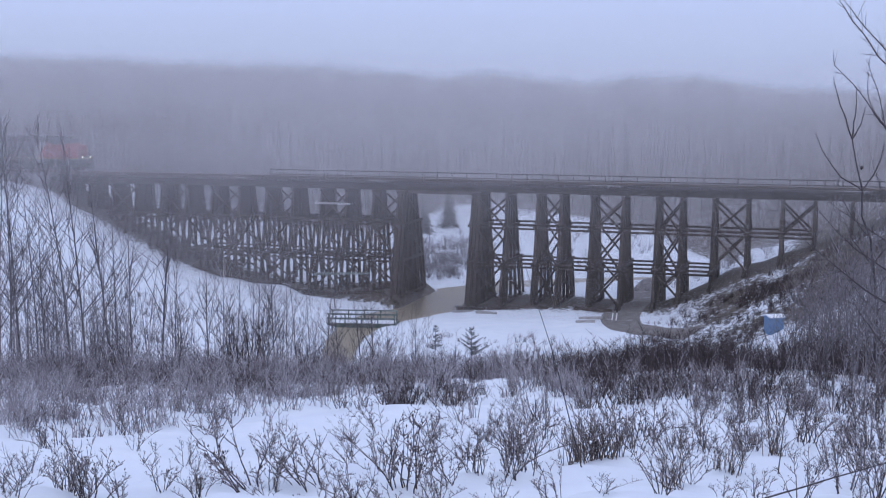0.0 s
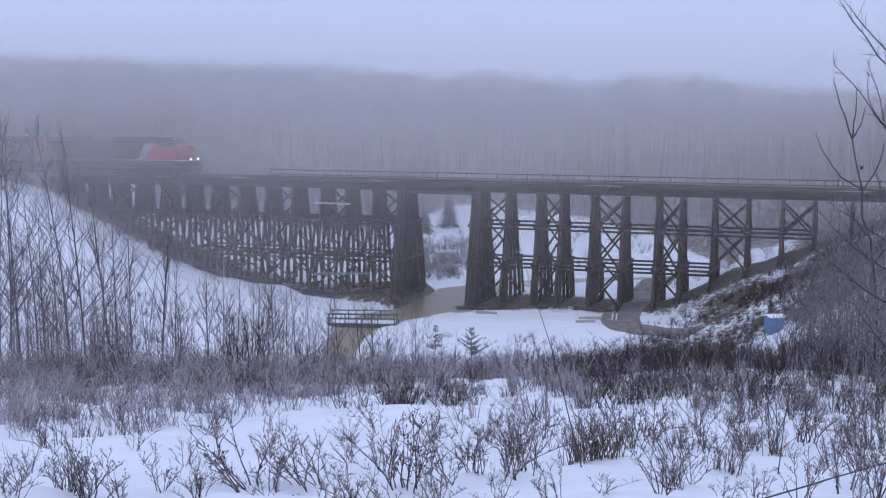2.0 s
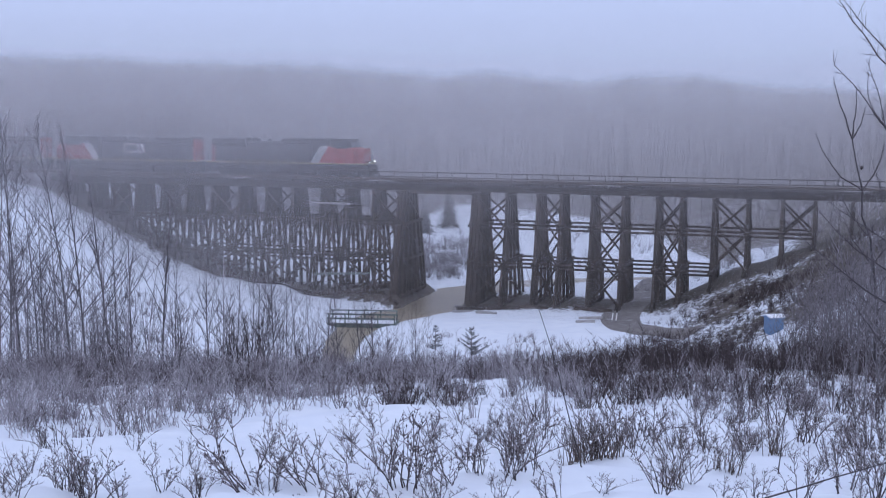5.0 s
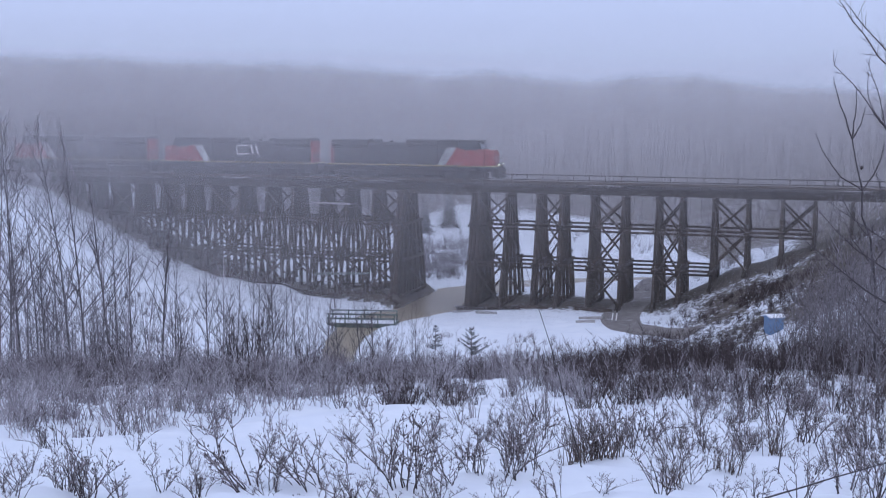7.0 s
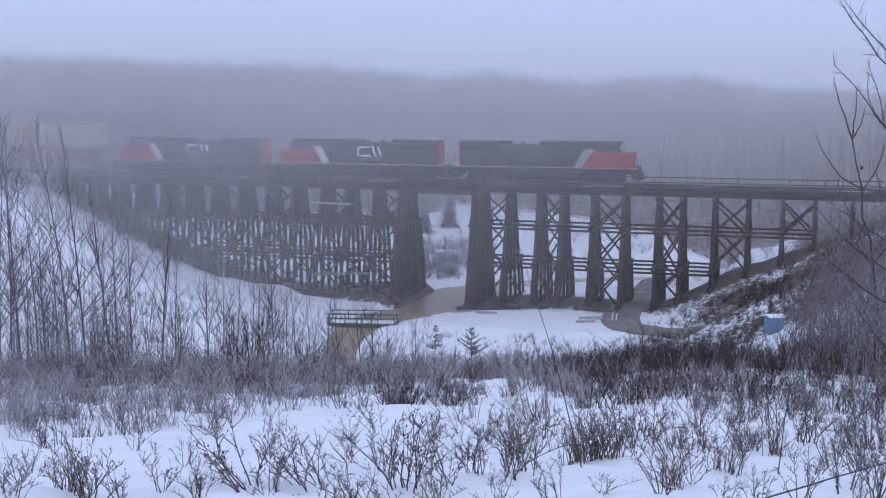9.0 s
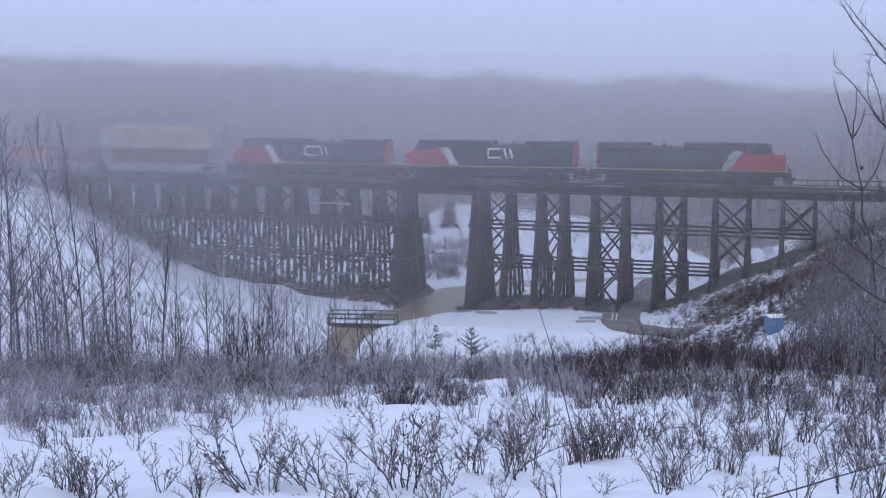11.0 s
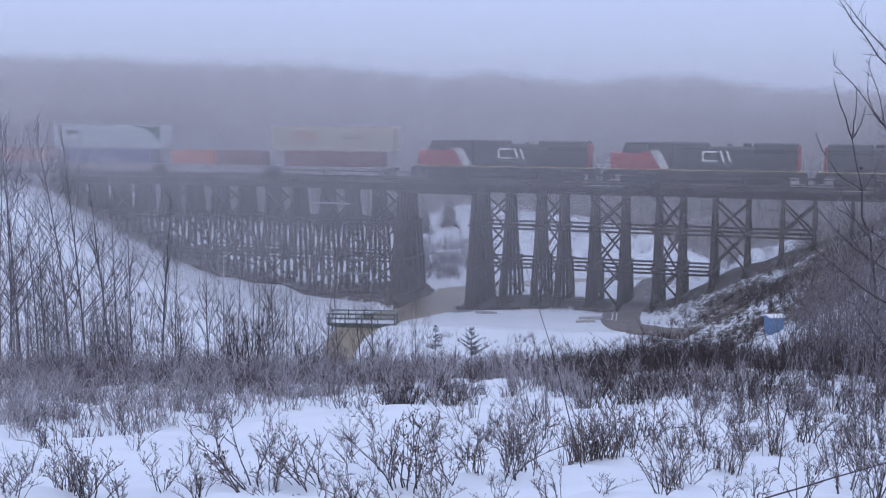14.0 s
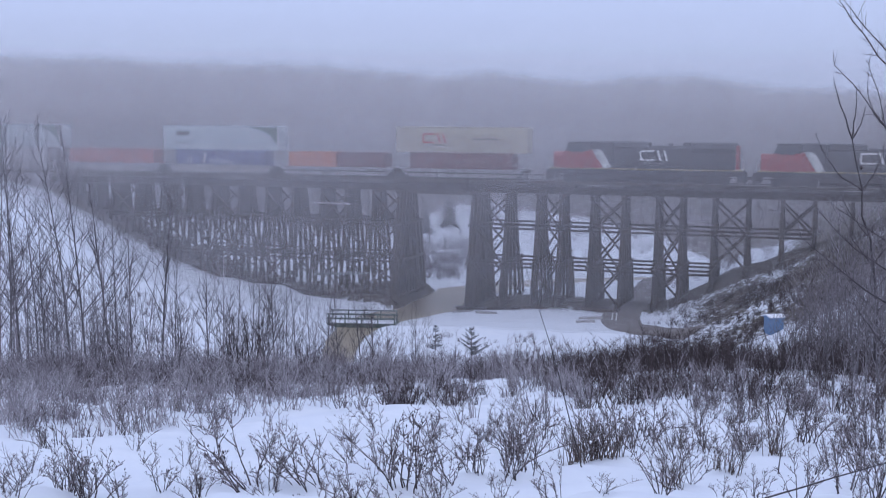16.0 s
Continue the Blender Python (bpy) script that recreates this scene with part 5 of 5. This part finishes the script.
def build_saplings():
    rng = random.Random(31)
    rs = np.random.RandomState(9)
    big = [sapling_segments(rng, 10, 0.050, 26, 0.55, 0.24, 0.018) for _ in range(4)]
    mid = [sapling_segments(rng, 8, 0.046, 22, 0.52, 0.26, 0.018) for _ in range(5)]
    thin = [sapling_segments(rng, 6, 0.030, 13, 0.44, 0.25, 0.03) for _ in range(6)]
    own = random.Random(83)
    broad = [sapling_segments(own, 8, 0.060, 20, 0.50, 0.30, 0.02, 0.68) for _ in range(4)]
    meshes = {id(v): (trunk_mesh("trunk", v[0], BARK), tubes("crown", v[1], SAPLING_TWIG)) for v in big + mid + thin + broad}

    def plant(kind, px, d, sc, label, group):
        tr, cr = meshes[id(kind)]
        x = at_depth(px, d)
        ob = new("sapling", None)
        ob.matrix_world = pose(x, d, float(height(x, d)), 0, 0, rs.uniform(0, 360)) @ Matrix.Scale(sc, 4)
        tagged(ob, label, "tree", group=group)
        part("trunk", tr, BARK, ob)
        tagged(part("crown", cr, SAPLING_TWIG, ob), kind="stuff")

    tops = {id(v): max(q[5] for q in v[0]) for v in big}
    # column, depth and height of the crown's tip for the tall ones
    for px, d, top in ((7, 50, 7.3), (27, 54, 7.5), (58, 58, 4.5), (115, 50, 7.35), (144, 52, 7.15), (90, 64, 3.6), (172, 62, 2.6), (-14, 53, 6.5), (200, 55, 4.0)):
        kind = big[rs.randint(4)]
        foot = float(height(at_depth(px, d), d))
        plant(kind, px, d, (top - foot) / tops[id(kind)], "slender bare poplar sapling rising from the brush", "saplings on the snowy slope")
    tall = []
    # columns, depths and heights of the ones that stand out lower down
    for px, d, h in ((73, 54, 7.3), (189, 52, 8.6), (228, 54, 7.3), (277, 52, 8.2), (362, 52, 5.9), (320, 57, 5.6), (410, 54, 5.5), (438, 52, 5.4), (452, 53, 5.2), (470, 56, 5.0), (483, 52, 5.8), (505, 54, 5.0),
                     (525, 53, 4.8), (548, 56, 4.4), (600, 54, 5.0), (640, 52, 4.6), (662, 52, 4.7), (690, 55, 3.8), (733, 54, 3.8), (575, 58, 4.5), (255, 60, 5.5), (300, 55, 6.0), (390, 58, 5.0)):
        plant(broad[px % 4] if px in (73, 189, 228, 277, 362, 483, 662) else mid[rs.randint(5)], px, d, h / 8 * 1.04, "slender bare poplar sapling rising from the brush", "saplings on the snowy slope")
    for _ in range(5):
        px = rs.uniform(60, 420)
        tall.append((px, rs.uniform(50, 68), rs.uniform(0.42, 0.62) * np.interp(px, [0, 200, 420], [1.2, 1.0, 0.85])))
    for px, d, sc in tall:
        plant(big[rs.randint(4)], px, d, sc, "slender bare poplar sapling rising from the brush", "saplings on the snowy slope")
    for _ in range(46):
        px = rs.uniform(60, 790) if rs.rand() < 0.85 else rs.uniform(-30, 300)
        d = rs.uniform(50, 74)
        sc = rs.uniform(0.5, 1.0) * np.interp(px, [0, 150, 300, 560, 780], [1.4, 1.15, 0.95, 0.85, 0.55])
        plant(thin[rs.randint(6)], px, d, sc, "thin bare sapling in a thicket", "saplings on the snowy slope")
    # slim stems that stand before the brush
    for _ in range(40):
        px = 800 * own.random() ** 1.5 - 20
        d = own.uniform(42, 48)
        plant(thin[own.randrange(6)], px, d, own.uniform(0.45, 0.85) * np.interp(px, [0, 250, 480, 780], [1.1, 0.85, 0.75, 0.5]), "thin bare sapling in a thicket", "saplings on the snowy slope")
    for px in (636, 652, 667, 684, 699, 712, 728, 741, 755, 768, 782, 806):
        plant(thin[own.randrange(6)], px, own.uniform(50, 62), own.uniform(0.36, 0.58), "thin bare sapling in a thicket", "saplings on the snowy slope")
    for px, d, sc in ((1436, 40, 0.62), (1467, 44, 0.72), (1490, 36, 0.6), (1545, 32, 0.66), (1575, 34, 0.7), (1530, 42, 0.85), (1585, 44, 0.95), (1410, 46, 0.42), (1340, 52, 0.36), (1300, 48, 0.3), (1505, 50, 0.85)):
        plant((thin + big)[rs.randint(6)], px, d, sc * 1.3, "bare dark sapling with upswept twigs", "saplings by the trestle end")
    wide = [sapling_segments(rng, 6, 0.045, 24, 0.75, 0.12, 0.05) for _ in range(4)]
    meshes.update({id(v): (trunk_mesh("trunk", v[0], BARK), tubes("crown", v[1], FROST_LIMB)) for v in wide})
    for px, d, sc in ((1395, 52, 0.5), (1418, 47, 0.62), (1450, 50, 0.85), (1475, 44, 0.8), (1500, 52, 1.0), (1522, 40, 0.75), (1548, 47, 1.0), (1565, 38, 0.8), (1590, 44, 1.1), (1432, 60, 0.8), (1490, 62, 1.15), (1540, 60, 1.25), (1350, 58, 0.4), (1462, 72, 1.1), (1510, 74, 1.3)):
        plant(wide[rs.randint(4)], px, d, sc, "bare frosted young tree with spreading crooked branches", "saplings by the trestle end")
    for _ in range(26):
        px = rs.uniform(1430, 1640)
        d = rs.uniform(52, 92)
        sc = rs.uniform(0.6, 1.2) * np.interp(px, [1390, 1480, 1620], [0.75, 1.1, 1.45])
        plant(thin[rs.randint(6)], px, d, sc, "bare grey sapling in the thicket by the trestle end", "saplings by the trestle end")


def build_thicket():
    rng = random.Random(61)
    kinds = [light_tree(rng, 6, 0.045, 15, 0.36, 0.15, 0.014) for _ in range(8)]
    rs = np.random.RandomState(22)
    pl = []
    for _ in range(55):
        d = rs.uniform(60, 108)
        px = 1650 - 230 * rs.rand() ** 1.3
        pl.append((at_depth(px, d), d, rs.uniform(0.5, 1.1) * np.interp(px, [1390, 1450, 1500, 1620], [0.7, 1.0, 1.35, 1.6])))
    left = []
    for _ in range(30):
        d = rs.uniform(50, 80)
        px = -40 + 440 * rs.rand()
        left.append((at_depth(px, d), d, rs.uniform(0.4, 1.3) * np.interp(px, [0, 150, 380], [1.25, 0.9, 0.6])))
    for _ in range(40):
        d = rs.uniform(52, 104)
        px = -40 + 720 * rs.rand()
        left.append((at_depth(px, d), d, rs.uniform(0.35, 1.2) * np.interp(px, [0, 200, 560, 660], [1.2, 0.95, 0.8, 0.5])))
    scatter("sapling_thicket", "grey thicket of thin bare saplings on the snowy slope", "thicket", kinds, np.array(left), FROST, 8)
    scatter("sapling_thicket", "dense dark thicket of bare saplings beside the trestle end", "thicket", kinds, clear_of_shed(np.array(pl)), BRUSH, 7)


def build_woods():
    rng = random.Random(41)
    kinds = [light_tree(rng, 12, 0.09, 14, 0.45, 0.15, 0.05) for _ in range(10)]
    rs = np.random.RandomState(12)
    pl = []
    while len(pl) < 330:
        x, y = to_world(rs.uniform(-66, -3), rs.uniform(9, 48))
        z = float(height(x, y))
        if z > -8.5:
            pl.append((x, y, rs.uniform(0.4, 0.75)))
    while len(pl) < 1900:
        px = rs.uniform(-80, 1650)
        edge = np.interp(px, [0, 500, 560, 730, 790, 800, 850, 870, 1000, 1140, 1300, 1568], [158, 163, 168, 180, 205, 236, 236, 212, 197, 187, 170, 148])
        d = edge + (364 - edge) * rs.rand() ** 0.85
        x = at_depth(px, d)
        room = (crest_at(x, d) - float(height(x, d)) + rs.uniform(-2.0, 0.9)) / 12
        pl.append((x, d, max(min(rs.uniform(0.7, 1.15) * np.interp(d, [170, 230], [0.62, 1.0]), room), 0.25)))
    under = [light_shrub(rng, 1.5, 11, 0.022, 1.1, 6) for _ in range(5)]
    edge_growth = []
    while len(edge_growth) < 220:
        x, y = to_world(rs.uniform(-62, -4), rs.uniform(7, 40))
        if float(height(x, y)) > -9:
            edge_growth.append((x, y, rs.uniform(0.9, 2.2)))
    for _ in range(300):
        px = rs.uniform(-60, 1640)
        edge = np.interp(px, [0, 560, 730, 790, 800, 850, 870, 1000, 1140, 1300, 1568], [158, 168, 180, 205, 236, 236, 210, 195, 185, 170, 148])
        d = edge + rs.uniform(-3, 45)
        edge_growth.append((at_depth(px, d), d, rs.uniform(1.2, 3.0)))
    scatter("edge_brush", "frosted brush along the edge of the far woods", "brush", under, np.array(edge_growth), FROST, 14)
    scatter("woods", "bare aspen woods on the far valley side, veiled in fog", "woods", kinds, np.array(pl), WOODS, 5)


def spruce(px, d, tall, label, rows=13, seed=1, wide=0.36, droop=0.15, boughs=11, needle=None):
    """A spruce: trunk and drooping whorls of needled boughs."""
    rng = random.Random(seed)
    x = at_depth(px, d)
    ob = new("spruce_tree")
    ob.matrix_world = pose(x, d, float(height(x, d)) - 0.1)
    tagged(ob, label, "tree")
    part("trunk", tubes("trunk", [(0, 0, 0, 0, 0, tall, tall * 0.014 + 0.02, 0.01)], BARK, 6), BARK, ob)
    segs = []
    for k in range(rows):
        f = (k + 0.6) / rows
        z = tall * (0.06 + 0.92 * f)
        reach = tall * wide * (1 - f) ** 0.85 + 0.08
        for _ in range(boughs):
            a = rng.uniform(0, 6.28)
            ln = reach * rng.uniform(0.65, 1.15)
            p = Vector((0, 0, z + rng.uniform(-0.1, 0.1)))
            q = p + Vector((math.cos(a) * ln, math.sin(a) * ln, -droop * ln + 0.10 * tall * f * 0.3))
            segs.append((*p, *q, 0.03, 0.012))
            m = max(int(ln / 0.14), 3)
            for i in range(1, m + 1):
                b = p.lerp(q, i / m)
                for side in (-1, 1):
                    w = ln * 0.28 * (1.15 - i / m) + 0.08
                    t = b + Vector((math.cos(a + side * 0.9) * w, math.sin(a + side * 0.9) * w, -0.12 * w))
                    segs.append((*b, *t, 0.035, 0.012))
    needle = needle or NEEDLE
    tagged(part("foliage", tubes("foliage", segs, needle), needle, ob), kind="stuff")


SPUR = random.Random(77)


def limb(segs, rng, p, start, turn, length, r, twigs, steps=9):
    """A limb that sets out at the angle start over the level, bends by turn degrees, and bears short side twigs."""
    pts = [Vector(p)]
    for k in range(steps):
        a = radians(start + turn * (k + 0.5) / steps + rng.gauss(0, 5))
        d = Vector((math.cos(a), rng.gauss(0, 0.12), math.sin(a))).normalized()
        q = pts[-1] + d * (length / steps)
        segs.append((*pts[-1], *q, r * (1 - 0.72 * k / steps), r * (1 - 0.72 * (k + 1) / steps)))
        pts.append(q)
        for _ in range(3 if twigs >= 0 else 0):
            b, c = pts[-2].lerp(q, SPUR.random()), a + SPUR.choice((-1, 1)) * SPUR.uniform(0.6, 1.2)
            m = b + Vector((math.cos(c), SPUR.gauss(0, 0.5), math.sin(c))).normalized() * SPUR.uniform(0.02, 0.07) * (0.7 + 20 * r)
            segs.append((*b, *m, r * 0.26, r * 0.30))
        for _ in range(twigs if k > 0 else 0):
            if rng.random() < 0.75:
                b = a + rng.choice((-1, 1)) * rng.uniform(0.5, 0.95)
                stem(segs, rng, q, (math.cos(b), rng.gauss(0, 0.4), math.sin(b) + 0.15), length * rng.uniform(0.05, 0.2), r * 0.42, 3, 0.10, 0.03)
    return pts


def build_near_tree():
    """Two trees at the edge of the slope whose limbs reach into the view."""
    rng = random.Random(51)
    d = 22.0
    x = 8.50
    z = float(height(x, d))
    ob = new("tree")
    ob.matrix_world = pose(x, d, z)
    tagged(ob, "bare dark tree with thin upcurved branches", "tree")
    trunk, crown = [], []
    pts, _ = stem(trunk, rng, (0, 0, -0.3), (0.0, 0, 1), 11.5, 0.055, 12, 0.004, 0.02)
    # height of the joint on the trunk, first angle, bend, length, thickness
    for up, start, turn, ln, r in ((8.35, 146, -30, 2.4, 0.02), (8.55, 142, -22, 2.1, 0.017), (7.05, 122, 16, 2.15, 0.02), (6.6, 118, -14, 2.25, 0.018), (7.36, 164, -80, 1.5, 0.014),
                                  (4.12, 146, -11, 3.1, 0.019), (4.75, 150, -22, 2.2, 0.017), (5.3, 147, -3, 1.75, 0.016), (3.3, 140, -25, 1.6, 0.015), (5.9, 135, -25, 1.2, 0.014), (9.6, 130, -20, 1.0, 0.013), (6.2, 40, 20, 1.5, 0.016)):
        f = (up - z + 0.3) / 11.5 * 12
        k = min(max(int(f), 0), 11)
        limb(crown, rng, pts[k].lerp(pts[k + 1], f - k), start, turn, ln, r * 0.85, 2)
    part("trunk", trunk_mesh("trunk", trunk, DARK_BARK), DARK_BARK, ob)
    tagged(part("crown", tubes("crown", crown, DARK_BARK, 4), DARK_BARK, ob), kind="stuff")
    # slender neighbour that forks near its top
    d = 46.0
    x = 16.95
    z = float(height(x, d))
    ob = new("tree")
    ob.matrix_world = pose(x, d, z)
    tagged(ob, "slender bare sapling forking near its top", "tree")
    trunk, crown = [], []
    pts = limb(trunk, rng, (0, 0, -0.3), 91, 10, 7.15 - z + 0.3, 0.075, -1, 10)
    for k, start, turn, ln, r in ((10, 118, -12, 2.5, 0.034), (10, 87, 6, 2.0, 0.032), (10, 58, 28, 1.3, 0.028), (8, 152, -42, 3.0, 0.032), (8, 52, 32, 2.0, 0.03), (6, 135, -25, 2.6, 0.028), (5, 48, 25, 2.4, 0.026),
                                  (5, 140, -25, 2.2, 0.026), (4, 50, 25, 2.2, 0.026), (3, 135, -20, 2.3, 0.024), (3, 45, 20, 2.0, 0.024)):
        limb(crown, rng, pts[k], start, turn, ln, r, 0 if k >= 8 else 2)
    b = pts[9]
    gall = [(b.x, b.y, b.z, b.x + 0.2, b.y, b.z - 0.05, 0.01, 0.01), (b.x + 0.2, b.y, b.z - 0.03, b.x + 0.2, b.y, b.z - 0.11, 0.03, 0.065), (b.x + 0.2, b.y, b.z - 0.11, b.x + 0.2, b.y, b.z - 0.19, 0.065, 0.01)]
    part("gall", tubes("gall", gall, BUD, 6), BUD, ob, "dark round gall")
    part("trunk", trunk_mesh("trunk", trunk, DARK_BARK), DARK_BARK, ob)
    tagged(part("crown", tubes("crown", crown, DARK_BARK, 4), DARK_BARK, ob), kind="stuff")
    # tall dry stalks close to the camera
    for px, d2, tall, tilt in ((1040, 20.0, 4.6, -14), (1395, 21.0, 2.2, 4)):
        x = at_depth(px, d2)
        st = []
        stem(st, rng, (0, 0, -0.1), (math.tan(radians(tilt)), 0, 1), tall, 0.013, 10, 0.03, 0.0)
        s2 = new("dry_stalk", trunk_mesh("dry_stalk", st, DARK_BARK))
        s2.matrix_world = pose(x, d2, float(height(x, d2)))
        tagged(s2, "tall thin dry stalk leaning over the snow", "stalk")
    st = []
    stem(st, rng, (0, 0, 0), (1, 0.1, 0.26), 3.2, 0.014, 14, 0.035, 0.0)
    x = at_depth(1350, 15)
    s2 = new("fallen_branch", trunk_mesh("fallen_branch", st, DARK_BARK))
    side = []
    for k in (2, 3, 5, 6, 7, 9, 10, 12):
        p = Vector(st[k][:3])
        up = rng.choice((-1, 1))
        stem(side, rng, p, (0.7, rng.gauss(0, 0.4), 0.2 + 0.8 * up), rng.uniform(0.05, 0.16), 0.006, 2, 0.15)
    tagged(part("side_twig", tubes("side_twig", side, DARK_BARK), DARK_BARK, s2), kind="stuff")
    s2.matrix_world = pose(x, 15, float(height(x, 15)) + 0.02)
    tagged(s2, "dark fallen branch slanting up from the snow", "branch")


# ---- small things ----
def build_jetty():
    """Low plank footbridge with a rail over the stream."""
    d = 121.8
    x = at_depth(641, d)
    z = RIVER_Z + 0.25
    ob = new("footbridge")
    ob.matrix_world = pose(x, d, z, 0, 0, -4)
    tagged(ob, "low snow-dusted timber footbridge with a handrail over the stream", "footbridge")
    for y in (-0.9, 0.9):
        part("bearer", Shape().box(-3.6, 3.6, y - 0.15, y + 0.15, -0.3, 0.25), GREEN_BOARD, ob)
    for k in range(22):
        xx = -3.6 + k * 0.328
        part("plank", Shape().box(xx, xx + 0.30, -1.3, 1.3, 0.255, 0.33), GREEN_BOARD, ob)
    part("snow_cover", Shape().box(-3.3, 3.4, -1.15, 0.6, 0.332, 0.40, 0.03), LOOSE_SNOW, ob, "thin strip of snow")
    for y in (-1.2, 1.2):
        for k in range(5):
            xx = -3.4 + k * 1.7
            part("rail_post", Shape().box(xx - 0.06, xx + 0.06, y - 0.06, y + 0.06, 0.3, 1.35), GREEN_BOARD, ob)
        for zz in (0.85, 1.30):
            part("hand_rail", Shape().box(-3.55, 3.5, y - 0.04, y + 0.04, zz - 0.07, zz + 0.07), GREEN_BOARD, ob)


def build_shed():
    d = 98.0
    x = at_depth(1378, d)
    z = float(height(x, d))
    ob = new("shed")
    ob.matrix_world = pose(x, d, z - 0.12, 0, 0, 12) @ Matrix.Scale(0.86, 4)
    tagged(ob, "small blue shed with a snow-covered roof", "shed")
    part("walls", Shape().box(-0.74, 0.74, -0.62, 0.62, 0, 1.6, 0.02), BLUE_WALL, ob)
    part("door", Shape().box(-0.32, 0.38, -0.655, -0.624, 0.12, 1.5), BLUE_WALL, ob)
    part("roof", Shape().prism([(-0.75, 1.58), (0.75, 1.58), (0.75, 1.66), (0.0, 1.82), (-0.75, 1.66)], "x", -0.84, 0.84), BLUE_WALL, ob)
    part("snow_cap", Shape().prism([(-0.78, 1.665), (0.0, 1.825), (0.78, 1.665), (0.74, 1.78), (0.0, 1.96), (-0.74, 1.78)], "x", -0.86, 0.86), LOOSE_SNOW, ob, "snow lying on the roof")


def build_lumber():
    for px, d, ln, rz in ((836, 131, 4.2, -24), (862, 127.5, 2.4, -20), (1050, 122, 2.6, 8), (820, 129.5, 2.4, -3), (1040, 119.5, 2.0, 12)):
        x = at_depth(px, d)
        ob = part("beam", Shape().box(-ln / 2, ln / 2, -0.14, 0.14, -0.06, 0.2, 0.02), BOARD)
        ob.matrix_world = pose(x, d, float(height(x, d)) + 0.05, 0, 0, rz)
        tagged(ob, "grey weathered timber lying in the snow", "timber", group="timbers by the river")
    for px, d in ((1087, 121.5), (1094, 121.5)):
        x = at_depth(px, d)
        ob = new("marker_post")
        ob.matrix_world = pose(x, d, float(height(x, d)) - 0.1, 0, 8, 0)
        tagged(ob, "short white marker post beside the dirt track", "post", group="marker posts")
        part("post", Shape().box(-0.06, 0.06, -0.06, 0.06, 0, 0.95, 0.01), WHITE_MARK, ob)


build_ground()
build_water()
build_road()
build_banks()
build_fog()
build_trestle()
build_train()
build_haze()
build_woods()
spruce(795, 190, 6.0, "dark spruce standing in snow beyond the trestle", 18, 2, 0.34, 0.45, 16, DARK_NEEDLE)
spruce(752, 186, 5.0, "small dark spruce beyond the trestle", 15, 3, 0.34, 0.45, 15, DARK_NEEDLE)
spruce(836, 100, 2.9, "small sparse young pine among the brush", 6, 4, 0.50, -0.6, 6)
spruce(771, 104, 2.4, "slim young spruce among the brush", 8, 5, 0.26, -0.35, 5)
build_jetty()
build_shed()
build_lumber()
build_saplings()
build_thicket()
build_near_tree()
build_brush()
build_shrubs()


def motions():
    """Rolls the train along the track, and its wheels with it."""
    times = [k * 2.0 for k in range(9)]
    for ob, behind, z, turn, y in TRAIN:
        rows = []
        for t in times:
            x, yy = to_world(train_s(t) - behind, y)
            rows.append((t, pose(x, yy, z, 0, 0, turn - math.degrees(THETA))))
        walk(ob, rows)
    turn_times = [k / 15 for k in range(241)]
    for ob, way in WHEELS:
        r = ob.location.z
        walk(ob, [(t, pose(*ob.location, 0, math.degrees(way * train_s(t) / r), 0)) for t in turn_times])


motions()
